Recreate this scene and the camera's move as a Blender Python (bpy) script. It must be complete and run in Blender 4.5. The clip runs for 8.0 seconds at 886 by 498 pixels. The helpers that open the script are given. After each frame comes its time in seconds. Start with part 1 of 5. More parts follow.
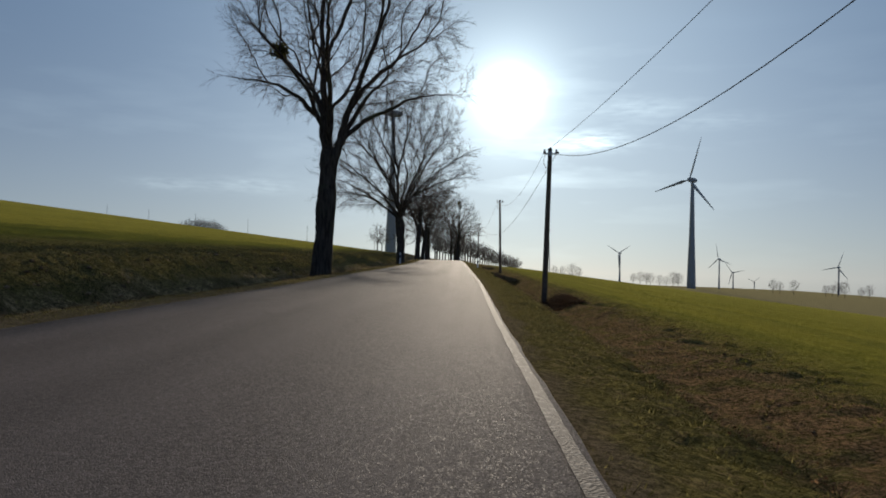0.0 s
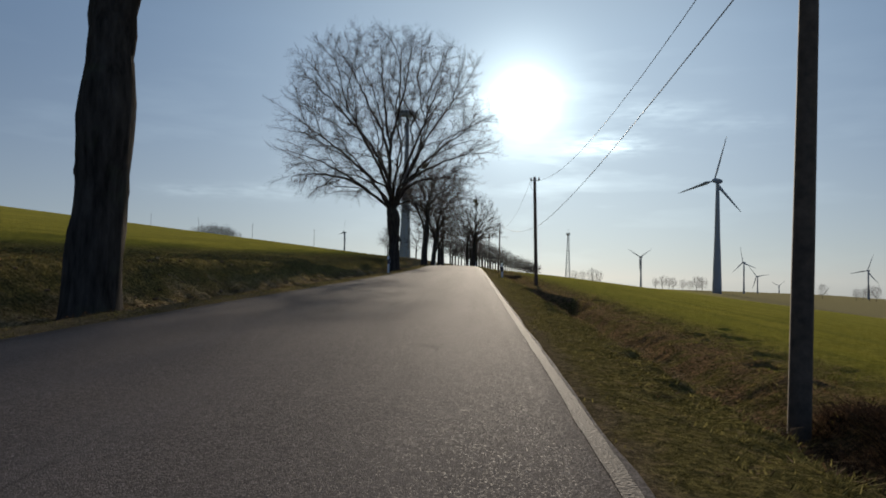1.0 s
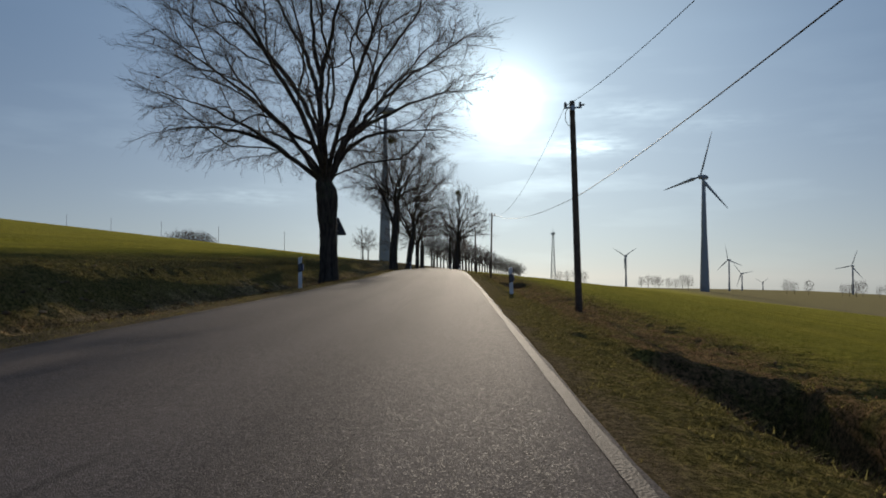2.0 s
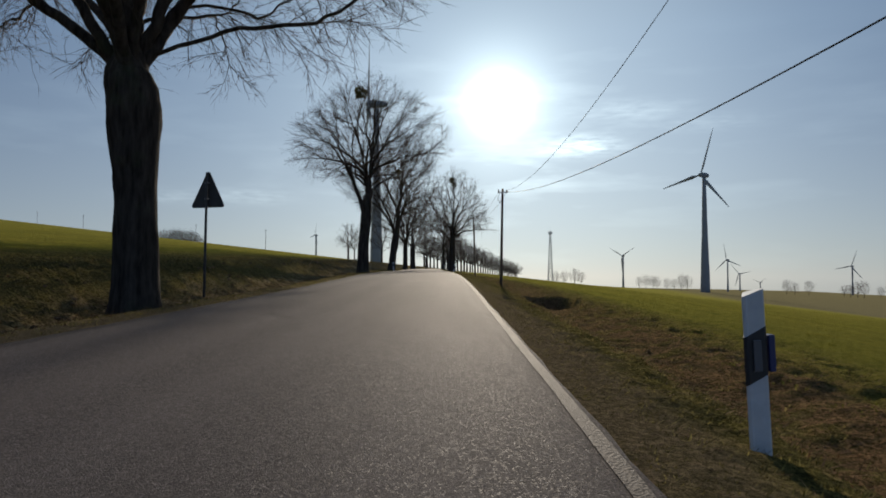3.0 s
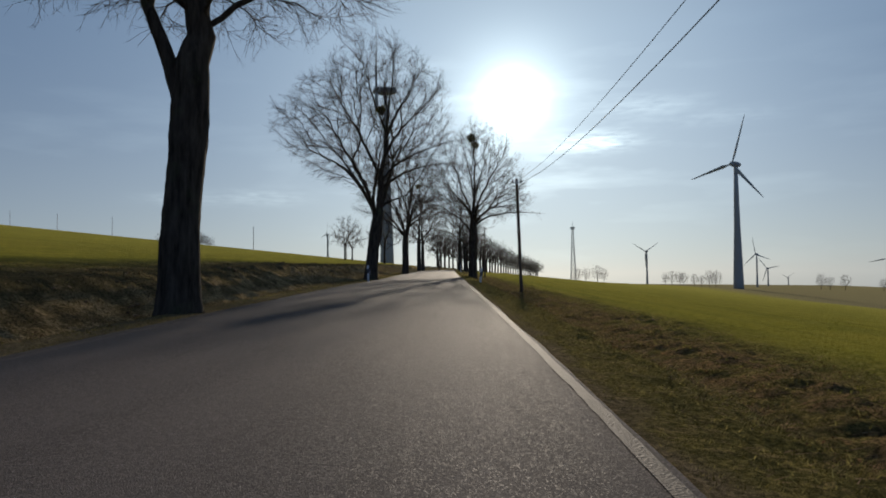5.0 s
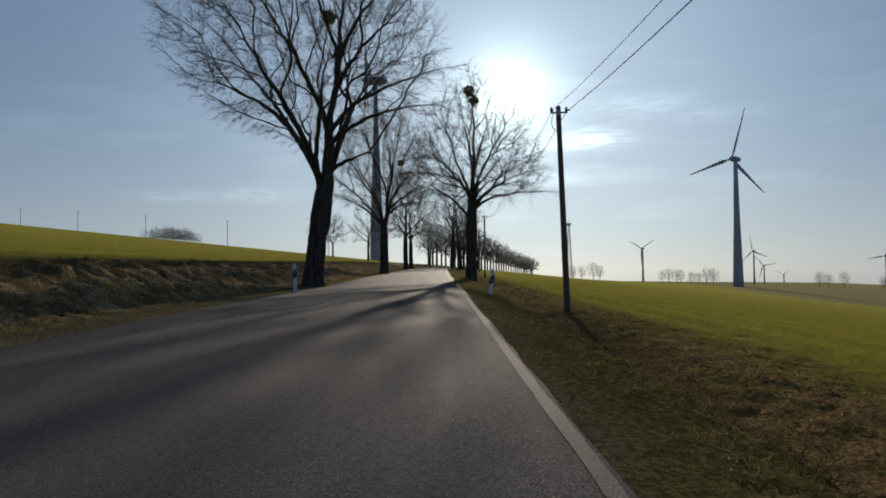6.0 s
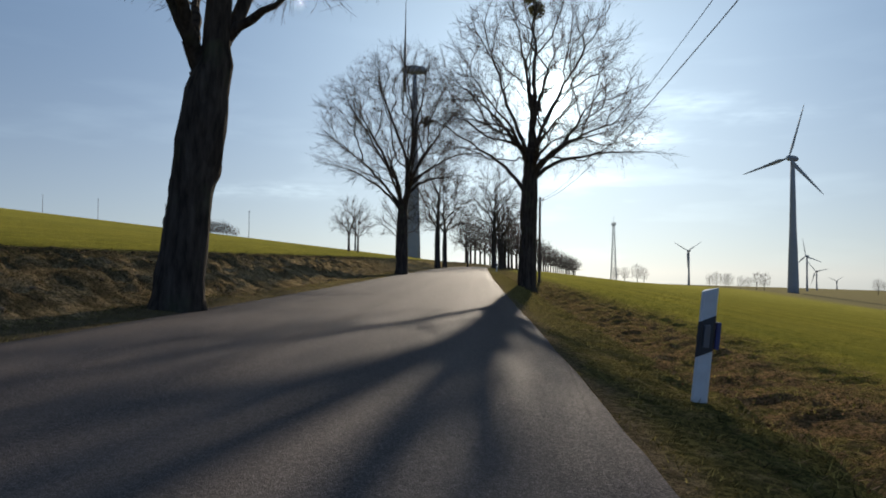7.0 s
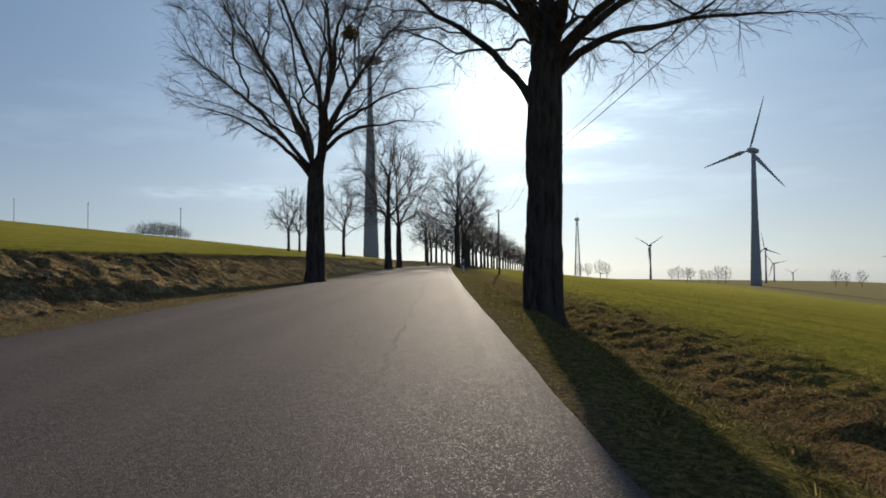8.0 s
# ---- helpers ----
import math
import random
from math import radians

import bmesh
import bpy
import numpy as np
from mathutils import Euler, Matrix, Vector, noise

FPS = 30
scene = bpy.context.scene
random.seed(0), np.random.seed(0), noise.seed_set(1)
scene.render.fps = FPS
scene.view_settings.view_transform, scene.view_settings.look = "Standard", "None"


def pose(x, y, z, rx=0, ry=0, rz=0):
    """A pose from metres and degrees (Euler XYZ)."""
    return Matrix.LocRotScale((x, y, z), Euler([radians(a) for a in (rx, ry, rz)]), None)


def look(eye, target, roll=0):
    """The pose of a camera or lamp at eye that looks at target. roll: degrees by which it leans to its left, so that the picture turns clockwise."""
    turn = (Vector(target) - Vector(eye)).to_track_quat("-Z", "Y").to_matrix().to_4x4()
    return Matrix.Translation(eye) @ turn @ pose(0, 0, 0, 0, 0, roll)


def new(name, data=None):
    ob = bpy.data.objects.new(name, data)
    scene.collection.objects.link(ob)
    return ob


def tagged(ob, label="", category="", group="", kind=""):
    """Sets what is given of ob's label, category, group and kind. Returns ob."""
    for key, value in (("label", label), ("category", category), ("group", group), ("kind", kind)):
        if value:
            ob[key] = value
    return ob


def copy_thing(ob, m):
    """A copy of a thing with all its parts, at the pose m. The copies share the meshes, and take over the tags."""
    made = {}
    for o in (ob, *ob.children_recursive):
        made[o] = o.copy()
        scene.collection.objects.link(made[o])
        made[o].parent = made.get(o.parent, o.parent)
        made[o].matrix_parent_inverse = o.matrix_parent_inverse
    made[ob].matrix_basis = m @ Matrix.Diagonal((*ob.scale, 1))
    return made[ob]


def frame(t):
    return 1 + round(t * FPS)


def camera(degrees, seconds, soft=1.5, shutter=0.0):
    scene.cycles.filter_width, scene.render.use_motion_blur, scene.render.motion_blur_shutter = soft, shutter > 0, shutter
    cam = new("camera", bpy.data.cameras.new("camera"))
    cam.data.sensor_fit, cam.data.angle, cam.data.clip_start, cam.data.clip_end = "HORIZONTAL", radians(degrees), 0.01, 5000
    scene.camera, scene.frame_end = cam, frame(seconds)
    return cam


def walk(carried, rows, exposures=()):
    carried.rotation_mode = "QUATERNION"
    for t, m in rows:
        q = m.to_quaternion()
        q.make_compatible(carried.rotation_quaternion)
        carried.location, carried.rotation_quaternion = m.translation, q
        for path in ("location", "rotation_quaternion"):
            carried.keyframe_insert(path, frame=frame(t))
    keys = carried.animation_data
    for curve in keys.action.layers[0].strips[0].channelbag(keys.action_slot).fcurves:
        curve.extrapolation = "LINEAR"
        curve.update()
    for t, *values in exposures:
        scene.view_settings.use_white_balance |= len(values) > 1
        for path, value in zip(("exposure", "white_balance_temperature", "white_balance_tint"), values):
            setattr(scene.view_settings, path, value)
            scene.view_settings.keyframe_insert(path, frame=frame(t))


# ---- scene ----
cam = camera(63.74, 8.0, 1.8)

PATH = [
    (0.0, look((-0.000, 0.000, 1.117), (-0.186, 19.991, 1.697), 1.34)),
    (0.1, look((0.041, 1.921, 1.152), (-0.272, 21.909, 1.752), 1.17)),
    (0.2, look((0.083, 3.836, 1.187), (-0.109, 23.825, 1.807), 0.92)),
    (0.3, look((0.124, 5.753, 1.222), (0.190, 25.743, 1.862), 0.55)),
    (0.4, look((0.165, 7.684, 1.257), (0.311, 27.672, 1.917), 0.28)),
    (0.5, look((0.204, 9.636, 1.294), (0.299, 29.624, 1.974), 0.26)),
    (0.6, look((0.244, 11.622, 1.331), (0.396, 31.609, 2.021), 0.16)),
    (0.7, look((0.283, 13.623, 1.370), (0.407, 33.611, 2.070), 0.06)),
    (0.8, look((0.315, 15.606, 1.409), (0.114, 35.593, 2.119), 0.38)),
    (0.9, look((0.338, 17.553, 1.450), (-0.130, 37.535, 2.159), 0.90)),
    (1.0, look((0.357, 19.491, 1.491), (-0.309, 39.468, 2.199), 1.09)),
    (1.1, look((0.374, 21.434, 1.533), (-0.440, 41.405, 2.253), 1.00)),
    (1.2, look((0.389, 23.379, 1.576), (-0.308, 43.353, 2.309), 0.60)),
    (1.3, look((0.403, 25.321, 1.619), (0.078, 45.305, 2.364), -0.02)),
    (1.4, look((0.416, 27.260, 1.661), (0.438, 47.246, 2.419), -0.59)),
    (1.5, look((0.431, 29.192, 1.703), (0.455, 49.177, 2.473), -0.66)),
    (1.6, look((0.447, 31.122, 1.743), (0.303, 51.107, 2.514), -0.19)),
    (1.7, look((0.462, 33.055, 1.783), (0.231, 53.039, 2.554), 0.13)),
    (2.8, look((0.683, 53.832, 2.192), (0.660, 73.817, 2.969), -0.25)),
    (2.9, look((0.718, 55.618, 2.232), (0.707, 75.603, 3.007), -0.11)),
    (3.0, look((0.750, 57.395, 2.272), (0.718, 77.380, 3.045), 0.11)),
    (3.1, look((0.771, 59.167, 2.312), (0.645, 79.152, 3.084), 0.19)),
    (3.2, look((0.784, 60.932, 2.351), (0.467, 80.915, 3.123), 0.38)),
    (3.3, look((0.791, 62.695, 2.390), (0.354, 82.675, 3.163), 0.45)),
    (3.4, look((0.795, 64.461, 2.431), (0.185, 84.437, 3.203), 0.51)),
    (3.5, look((0.797, 66.236, 2.473), (0.180, 86.211, 3.245), 0.48)),
    (3.6, look((0.797, 68.030, 2.517), (0.225, 88.007, 3.287), 0.34)),
    (3.7, look((0.794, 69.839, 2.562), (0.199, 89.815, 3.331), 0.18)),
    (3.8, look((0.789, 71.648, 2.609), (0.048, 91.619, 3.376), 0.14)),
    (3.9, look((0.783, 73.442, 2.656), (0.004, 93.412, 3.422), 0.10)),
    (4.0, look((0.779, 75.207, 2.704), (0.192, 95.184, 3.468), -0.37)),
    (4.1, look((0.778, 76.931, 2.753), (0.342, 96.912, 3.516), -0.65)),
    (4.2, look((0.779, 78.625, 2.803), (0.370, 98.606, 3.565), -0.38)),
    (4.3, look((0.780, 80.304, 2.854), (0.276, 100.283, 3.614), -0.21)),
    (4.4, look((0.778, 81.986, 2.905), (0.111, 101.961, 3.664), 0.05)),
    (4.5, look((0.771, 83.688, 2.955), (0.039, 103.660, 3.713), 0.20)),
    (4.6, look((0.758, 85.415, 3.005), (-0.067, 105.384, 3.758), 0.50)),
    (4.7, look((0.740, 87.156, 3.056), (-0.225, 107.118, 3.804), 0.84)),
    (4.8, look((0.720, 88.902, 3.106), (-0.335, 108.861, 3.849), 0.35)),
    (4.9, look((0.699, 90.646, 3.155), (-0.157, 110.614, 3.892), 0.06)),
    (5.0, look((0.679, 92.380, 3.200), (0.197, 112.361, 3.932), -0.69)),
    (5.1, look((0.660, 94.100, 3.242), (0.292, 114.084, 3.966), -0.79)),
    (5.2, look((0.641, 95.821, 3.282), (0.291, 115.805, 3.998), -0.72)),
    (6.3, look((0.590, 115.269, 3.531), (0.308, 135.257, 4.158), -0.72)),
    (6.4, look((0.565, 117.044, 3.550), (0.052, 137.027, 4.169), -0.48)),
    (6.5, look((0.532, 118.812, 3.572), (-0.189, 138.790, 4.183), 0.05)),
    (6.6, look((0.489, 120.586, 3.595), (-0.420, 140.556, 4.205), 0.05)),
    (6.8, look((0.385, 124.148, 3.643), (-0.605, 144.115, 4.249), 0.57)),
    (6.9, look((0.331, 125.906, 3.666), (-0.815, 145.864, 4.270), 0.47)),
    (7.0, look((0.281, 127.630, 3.687), (-1.094, 147.573, 4.289), 0.55)),
    (7.1, look((0.233, 129.309, 3.706), (-1.128, 149.254, 4.304), 0.47)),
    (7.2, look((0.189, 130.983, 3.724), (-0.938, 150.942, 4.319), -0.19)),
    (7.3, look((0.154, 132.678, 3.742), (-0.793, 152.646, 4.334), -0.52)),
    (7.4, look((0.126, 134.386, 3.759), (-0.670, 154.361, 4.348), -0.60)),
    (7.5, look((0.100, 136.116, 3.775), (-0.662, 156.092, 4.362), -0.69)),
    (7.6, look((0.076, 137.879, 3.791), (-0.604, 157.859, 4.375), -0.87)),
    (7.7, look((0.056, 139.673, 3.805), (-0.534, 159.656, 4.388), -0.65)),
    (7.8, look((0.037, 141.484, 3.820), (-0.387, 161.472, 4.400), -0.74)),
    (7.9, look((0.019, 143.300, 3.834), (-0.268, 163.290, 4.412), -0.83)),
    (8.0, look((-0.000, 145.107, 3.848), (-0.294, 165.096, 4.424), -0.60)),
]
walk(cam, PATH, [(0.0, 0.23), (5.2, 0.23), (6.5, 0.45), (7.0, 0.66), (7.5, 0.64), (8.0, 0.6)])

# ---- light ----
SUN_AZ, SUN_EL = 4.42, 13.7          # degrees: right of the road's line, above the horizon
az, el = radians(SUN_AZ), radians(SUN_EL)
SUN_DIR = Vector((math.sin(az) * math.cos(el), math.cos(az) * math.cos(el), math.sin(el)))

sun_data = bpy.data.lights.new("sun", "SUN")
sun_data.energy, sun_data.angle, sun_data.color = 5.0, radians(0.6), (1.0, 0.87, 0.7)
sun = new("sun", sun_data)
sun.matrix_world = look((0, 0, 60), Vector((0, 0, 60)) - SUN_DIR)

world = bpy.data.worlds.new("sky")
scene.world = world
world.use_nodes = True
wt = world.node_tree
wn, wl = wt.nodes, wt.links
wn.clear()


def wmath(op, a, b=None, clamp=False):
    n = wn.new("ShaderNodeMath")
    n.operation, n.use_clamp = op, clamp
    for i, v in enumerate((a, b)):
        if v is None:
            continue
        if isinstance(v, (int, float)):
            n.inputs[i].default_value = v
        else:
            wl.new(v, n.inputs[i])
    return n.outputs[0]


sky = wn.new("ShaderNodeTexSky")
sky.sky_type, sky.sun_disc = "NISHITA", False
sky.sun_elevation, sky.sun_rotation = el, az
sky.air_density, sky.dust_density, sky.ozone_density, sky.altitude = 0.8, 0.1, 3.5, 200.0
coord = wn.new("ShaderNodeTexCoord")
dot = wn.new("ShaderNodeVectorMath")
dot.operation = "DOT_PRODUCT"
wl.new(coord.outputs["Generated"], dot.inputs[0])
dot.inputs[1].default_value = SUN_DIR
near_sun = wmath("MAXIMUM", dot.outputs["Value"], 0.0)
# the veil of thin haze round the sun
glow = wmath("ADD", wmath("MULTIPLY", wmath("POWER", near_sun, 2600.0), 50.0),
             wmath("ADD", wmath("MULTIPLY", wmath("POWER", near_sun, 380.0), 12.0),
                   wmath("MULTIPLY", wmath("POWER", near_sun, 18.0), 4.9)))
# thin streaks of cloud, flattened towards the horizon
mapping = wn.new("ShaderNodeMapping")
mapping.inputs["Scale"].default_value = (3.0, 3.0, 16.0)
wl.new(coord.outputs["Generated"], mapping.inputs["Vector"])
cloud_noise = wn.new("ShaderNodeTexNoise")
cloud_noise.inputs["Scale"].default_value, cloud_noise.inputs["Detail"].default_value = 1.7, 6.0
wl.new(mapping.outputs[0], cloud_noise.inputs["Vector"])
cloud_ramp = wn.new("ShaderNodeValToRGB")
cloud_ramp.color_ramp.elements[0].position, cloud_ramp.color_ramp.elements[1].position = 0.52, 0.78
wl.new(cloud_noise.outputs["Fac"], cloud_ramp.inputs[0])
split = wn.new("ShaderNodeSeparateXYZ")
wl.new(coord.outputs["Generated"], split.inputs[0])
low = wmath("SUBTRACT", 1.0, wmath("MULTIPLY", wmath("ABSOLUTE", wmath("SUBTRACT", split.outputs[2], 0.14)), 5.0), clamp=True)
cloud = wmath("MULTIPLY", wmath("MULTIPLY", cloud_ramp.outputs[0], low), wmath("ADD", 1.2, wmath("MULTIPLY", wmath("POWER", near_sun, 60.0), 9.0)))
veil = wmath("MULTIPLY", wmath("POWER", wmath("SUBTRACT", 1.0, wmath("ABSOLUTE", split.outputs[2])), 5.0), 5.4)
# a few bright wisps of their own: tangent of the bearing, sine of the height, half lengths, strength
ahead = wmath("GREATER_THAN", split.outputs[1], 0.1)
bearing = wmath("DIVIDE", split.outputs[0], wmath("MAXIMUM", split.outputs[1], 0.1))
wisp_noise = wn.new("ShaderNodeTexNoise")
wisp_noise.inputs["Scale"].default_value, wisp_noise.inputs["Detail"].default_value = 14.0, 5.0
wl.new(mapping.outputs[0], wisp_noise.inputs["Vector"])
wisps = None
for tb, sh, wb, ws, strength in ((0.19, 0.178, 0.05, 0.012, 22.0), (0.25, 0.222, 0.07, 0.013, 5.0), (-0.28, 0.108, 0.06, 0.01, 4.0), (-0.4, 0.104, 0.05, 0.008, 3.0), (0.36, 0.2, 0.08, 0.01, 2.5)):
    a = wmath("POWER", wmath("DIVIDE", wmath("SUBTRACT", bearing, tb), wb), 2.0)
    b = wmath("POWER", wmath("DIVIDE", wmath("SUBTRACT", split.outputs[2], sh), ws), 2.0)
    g = wmath("MULTIPLY", wmath("EXPONENT", wmath("MULTIPLY", wmath("ADD", a, b), -1.0)), strength)
    wisps = g if wisps is None else wmath("ADD", wisps, g)
wisps = wmath("MULTIPLY", wmath("MULTIPLY", wisps, ahead), wmath("MULTIPLY", wmath("SUBTRACT", wisp_noise.outputs["Fac"], 0.25), 1.6, clamp=False))
extra = wmath("ADD", wmath("ADD", glow, wmath("ADD", cloud, wmath("MAXIMUM", wisps, 0.0))), wmath("ADD", 0.0, wmath("ADD", 0.9, wmath("MULTIPLY", wmath("POWER", wmath("MAXIMUM", split.outputs[2], 0.0), 2.0), 4.5))))
white = wn.new("ShaderNodeMix")
white.data_type, white.blend_type = "RGBA", "ADD"
white.inputs["Factor"].default_value = 1.0
scaled = wn.new("ShaderNodeVectorMath")
scaled.operation = "SCALE"
scaled.inputs[0].default_value = (0.83, 0.985, 0.98)
wl.new(extra, scaled.inputs["Scale"])
hazed = wn.new("ShaderNodeMix")          # pale moist air takes the yellow out of the low sky
hazed.data_type, hazed.blend_type = "RGBA", "MULTIPLY"
hazed.inputs["Factor"].default_value = 1.0
low_air = wn.new("ShaderNodeValToRGB")
low_air.color_ramp.elements[0].position, low_air.color_ramp.elements[1].position = 0.0, 0.32
low_air.color_ramp.elements[0].color, low_air.color_ramp.elements[1].color = (0.25, 0.27, 0.31, 1), (0.9, 0.93, 0.91, 1)
wl.new(split.outputs[2], low_air.inputs[0])
wl.new(low_air.outputs[0], hazed.inputs["B"])
wl.new(sky.outputs[0], hazed.inputs["A"])
wl.new(hazed.outputs["Result"], white.inputs["A"])
wl.new(scaled.outputs[0], white.inputs["B"])
background = wn.new("ShaderNodeBackground")
background.inputs["Strength"].default_value = 0.05
low_veil = wn.new("ShaderNodeVectorMath")
low_veil.operation = "SCALE"
low_veil.inputs[0].default_value = (1.02, 0.985, 0.95)
wl.new(veil, low_veil.inputs["Scale"])
summed = wn.new("ShaderNodeVectorMath")
summed.operation = "ADD"
wl.new(white.outputs["Result"], summed.inputs[0])
wl.new(low_veil.outputs[0], summed.inputs[1])
# the clear sky is darker away from the sun
away = wn.new("ShaderNodeValToRGB")
away.color_ramp.elements.new(0.9)
for stop, place, tone in zip(away.color_ramp.elements, (0.4, 0.88, 0.985), ((0.5, 0.68, 1.0), (0.79, 0.84, 0.9), (1.0, 1.0, 1.0))):
    stop.position, stop.color = place, (*tone, 1)
wl.new(wmath("ADD", wmath("MULTIPLY", dot.outputs["Value"], 0.5), 0.5), away.inputs[0])
dimmed = wn.new("ShaderNodeVectorMath")
dimmed.operation = "MULTIPLY"
wl.new(summed.outputs[0], dimmed.inputs[0])
wl.new(away.outputs[0], dimmed.inputs[1])
wl.new(dimmed.outputs[0], background.inputs["Color"])
wl.new(background.outputs[0], wn.new("ShaderNodeOutputWorld").inputs[0])


# ---- materials ----
class Mat:
    """A small builder of node materials."""

    def __init__(self, name, rough=0.8, metal=0.0, spec=0.5):
        self.m = bpy.data.materials.new(name)
        self.m.use_nodes = True
        self.t = self.m.node_tree
        self.b = self.t.nodes["Principled BSDF"]
        self.b.inputs["Roughness"].default_value = rough
        self.b.inputs["Metallic"].default_value = metal
        self.b.inputs["Specular IOR Level"].default_value = spec
        self.pos = self.t.nodes.new("ShaderNodeTexCoord").outputs["Object"]

    def put(self, value, socket):
        if isinstance(value, (int, float)):
            socket.default_value = value
        elif isinstance(value, tuple):
            socket.default_value = (*value, 1.0)[:len(socket.default_value)]
        else:
            self.t.links.new(value, socket)

    def noise(self, scale, detail=4.0, rough=0.6, vector=None, stretch=None):
        v = vector or self.pos
        if stretch:
            mp = self.t.nodes.new("ShaderNodeMapping")
            mp.inputs["Scale"].default_value = stretch
            self.t.links.new(v, mp.inputs[0])
            v = mp.outputs[0]
        n = self.t.nodes.new("ShaderNodeTexNoise")
        n.inputs["Scale"].default_value, n.inputs["Detail"].default_value, n.inputs["Roughness"].default_value = scale, detail, rough
        self.t.links.new(v, n.inputs["Vector"])
        return n.outputs["Fac"]

    def voronoi(self, scale, feature="F1", out="Distance", stretch=None):
        v = self.pos
        if stretch:
            mp = self.t.nodes.new("ShaderNodeMapping")
            mp.inputs["Scale"].default_value = stretch
            self.t.links.new(v, mp.inputs[0])
            v = mp.outputs[0]
        n = self.t.nodes.new("ShaderNodeTexVoronoi")
        n.feature = feature
        n.inputs["Scale"].default_value = scale
        self.t.links.new(v, n.inputs["Vector"])
        return n.outputs[out]

    def ramp(self, fac, *stops):
        n = self.t.nodes.new("ShaderNodeValToRGB")
        e = n.color_ramp.elements
        while len(e) < len(stops):
            e.new(0.5)
        for i, (p, c) in enumerate(stops):
            e[i].position = p
            e[i].color = (c, c, c, 1) if isinstance(c, (int, float)) else (*c, 1)
        self.t.links.new(fac, n.inputs[0])
        return n.outputs[0]

    def mix(self, fac, a, b, blend="MIX"):
        n = self.t.nodes.new("ShaderNodeMix")
        n.data_type, n.blend_type = "RGBA", blend
        self.put(fac, n.inputs["Factor"])
        self.put(a, n.inputs["A"])
        self.put(b, n.inputs["B"])
        return n.outputs["Result"]

    def math(self, op, a, b=0.0, clamp=False):
        n = self.t.nodes.new("ShaderNodeMath")
        n.operation, n.use_clamp = op, clamp
        self.put(a, n.inputs[0])
        self.put(b, n.inputs[1])
        return n.outputs[0]

    def attribute(self, name):
        n = self.t.nodes.new("ShaderNodeAttribute")
        n.attribute_name = name
        return n.outputs["Fac"]

    def random(self):
        return self.t.nodes.new("ShaderNodeObjectInfo").outputs["Random"]

    def bump(self, height, strength=0.5, distance=0.02):
        n = self.t.nodes.new("ShaderNodeBump")
        n.inputs["Strength"].default_value, n.inputs["Distance"].default_value = strength, distance
        self.t.links.new(height, n.inputs["Height"])
        self.t.links.new(n.outputs[0], self.b.inputs["Normal"])

    def color(self, value):
        self.put(value, self.b.inputs["Base Color"])
        return self

    def rough(self, value):
        self.put(value, self.b.inputs["Roughness"])
        return self


def plain(name, rgb, rough=0.6, metal=0.0, vary=0.25, scale=6.0, spec=0.5):
    k = Mat(name, rough, metal, spec)
    n = k.noise(scale, 5.0)
    k.color(k.mix(k.ramp(n, (0.3, 0.0), (0.75, 1.0)), tuple(v * (1 - vary) for v in rgb), tuple(min(1, v * (1 + vary)) for v in rgb)))
    k.bump(n, 0.2, 0.01)
    return k.m


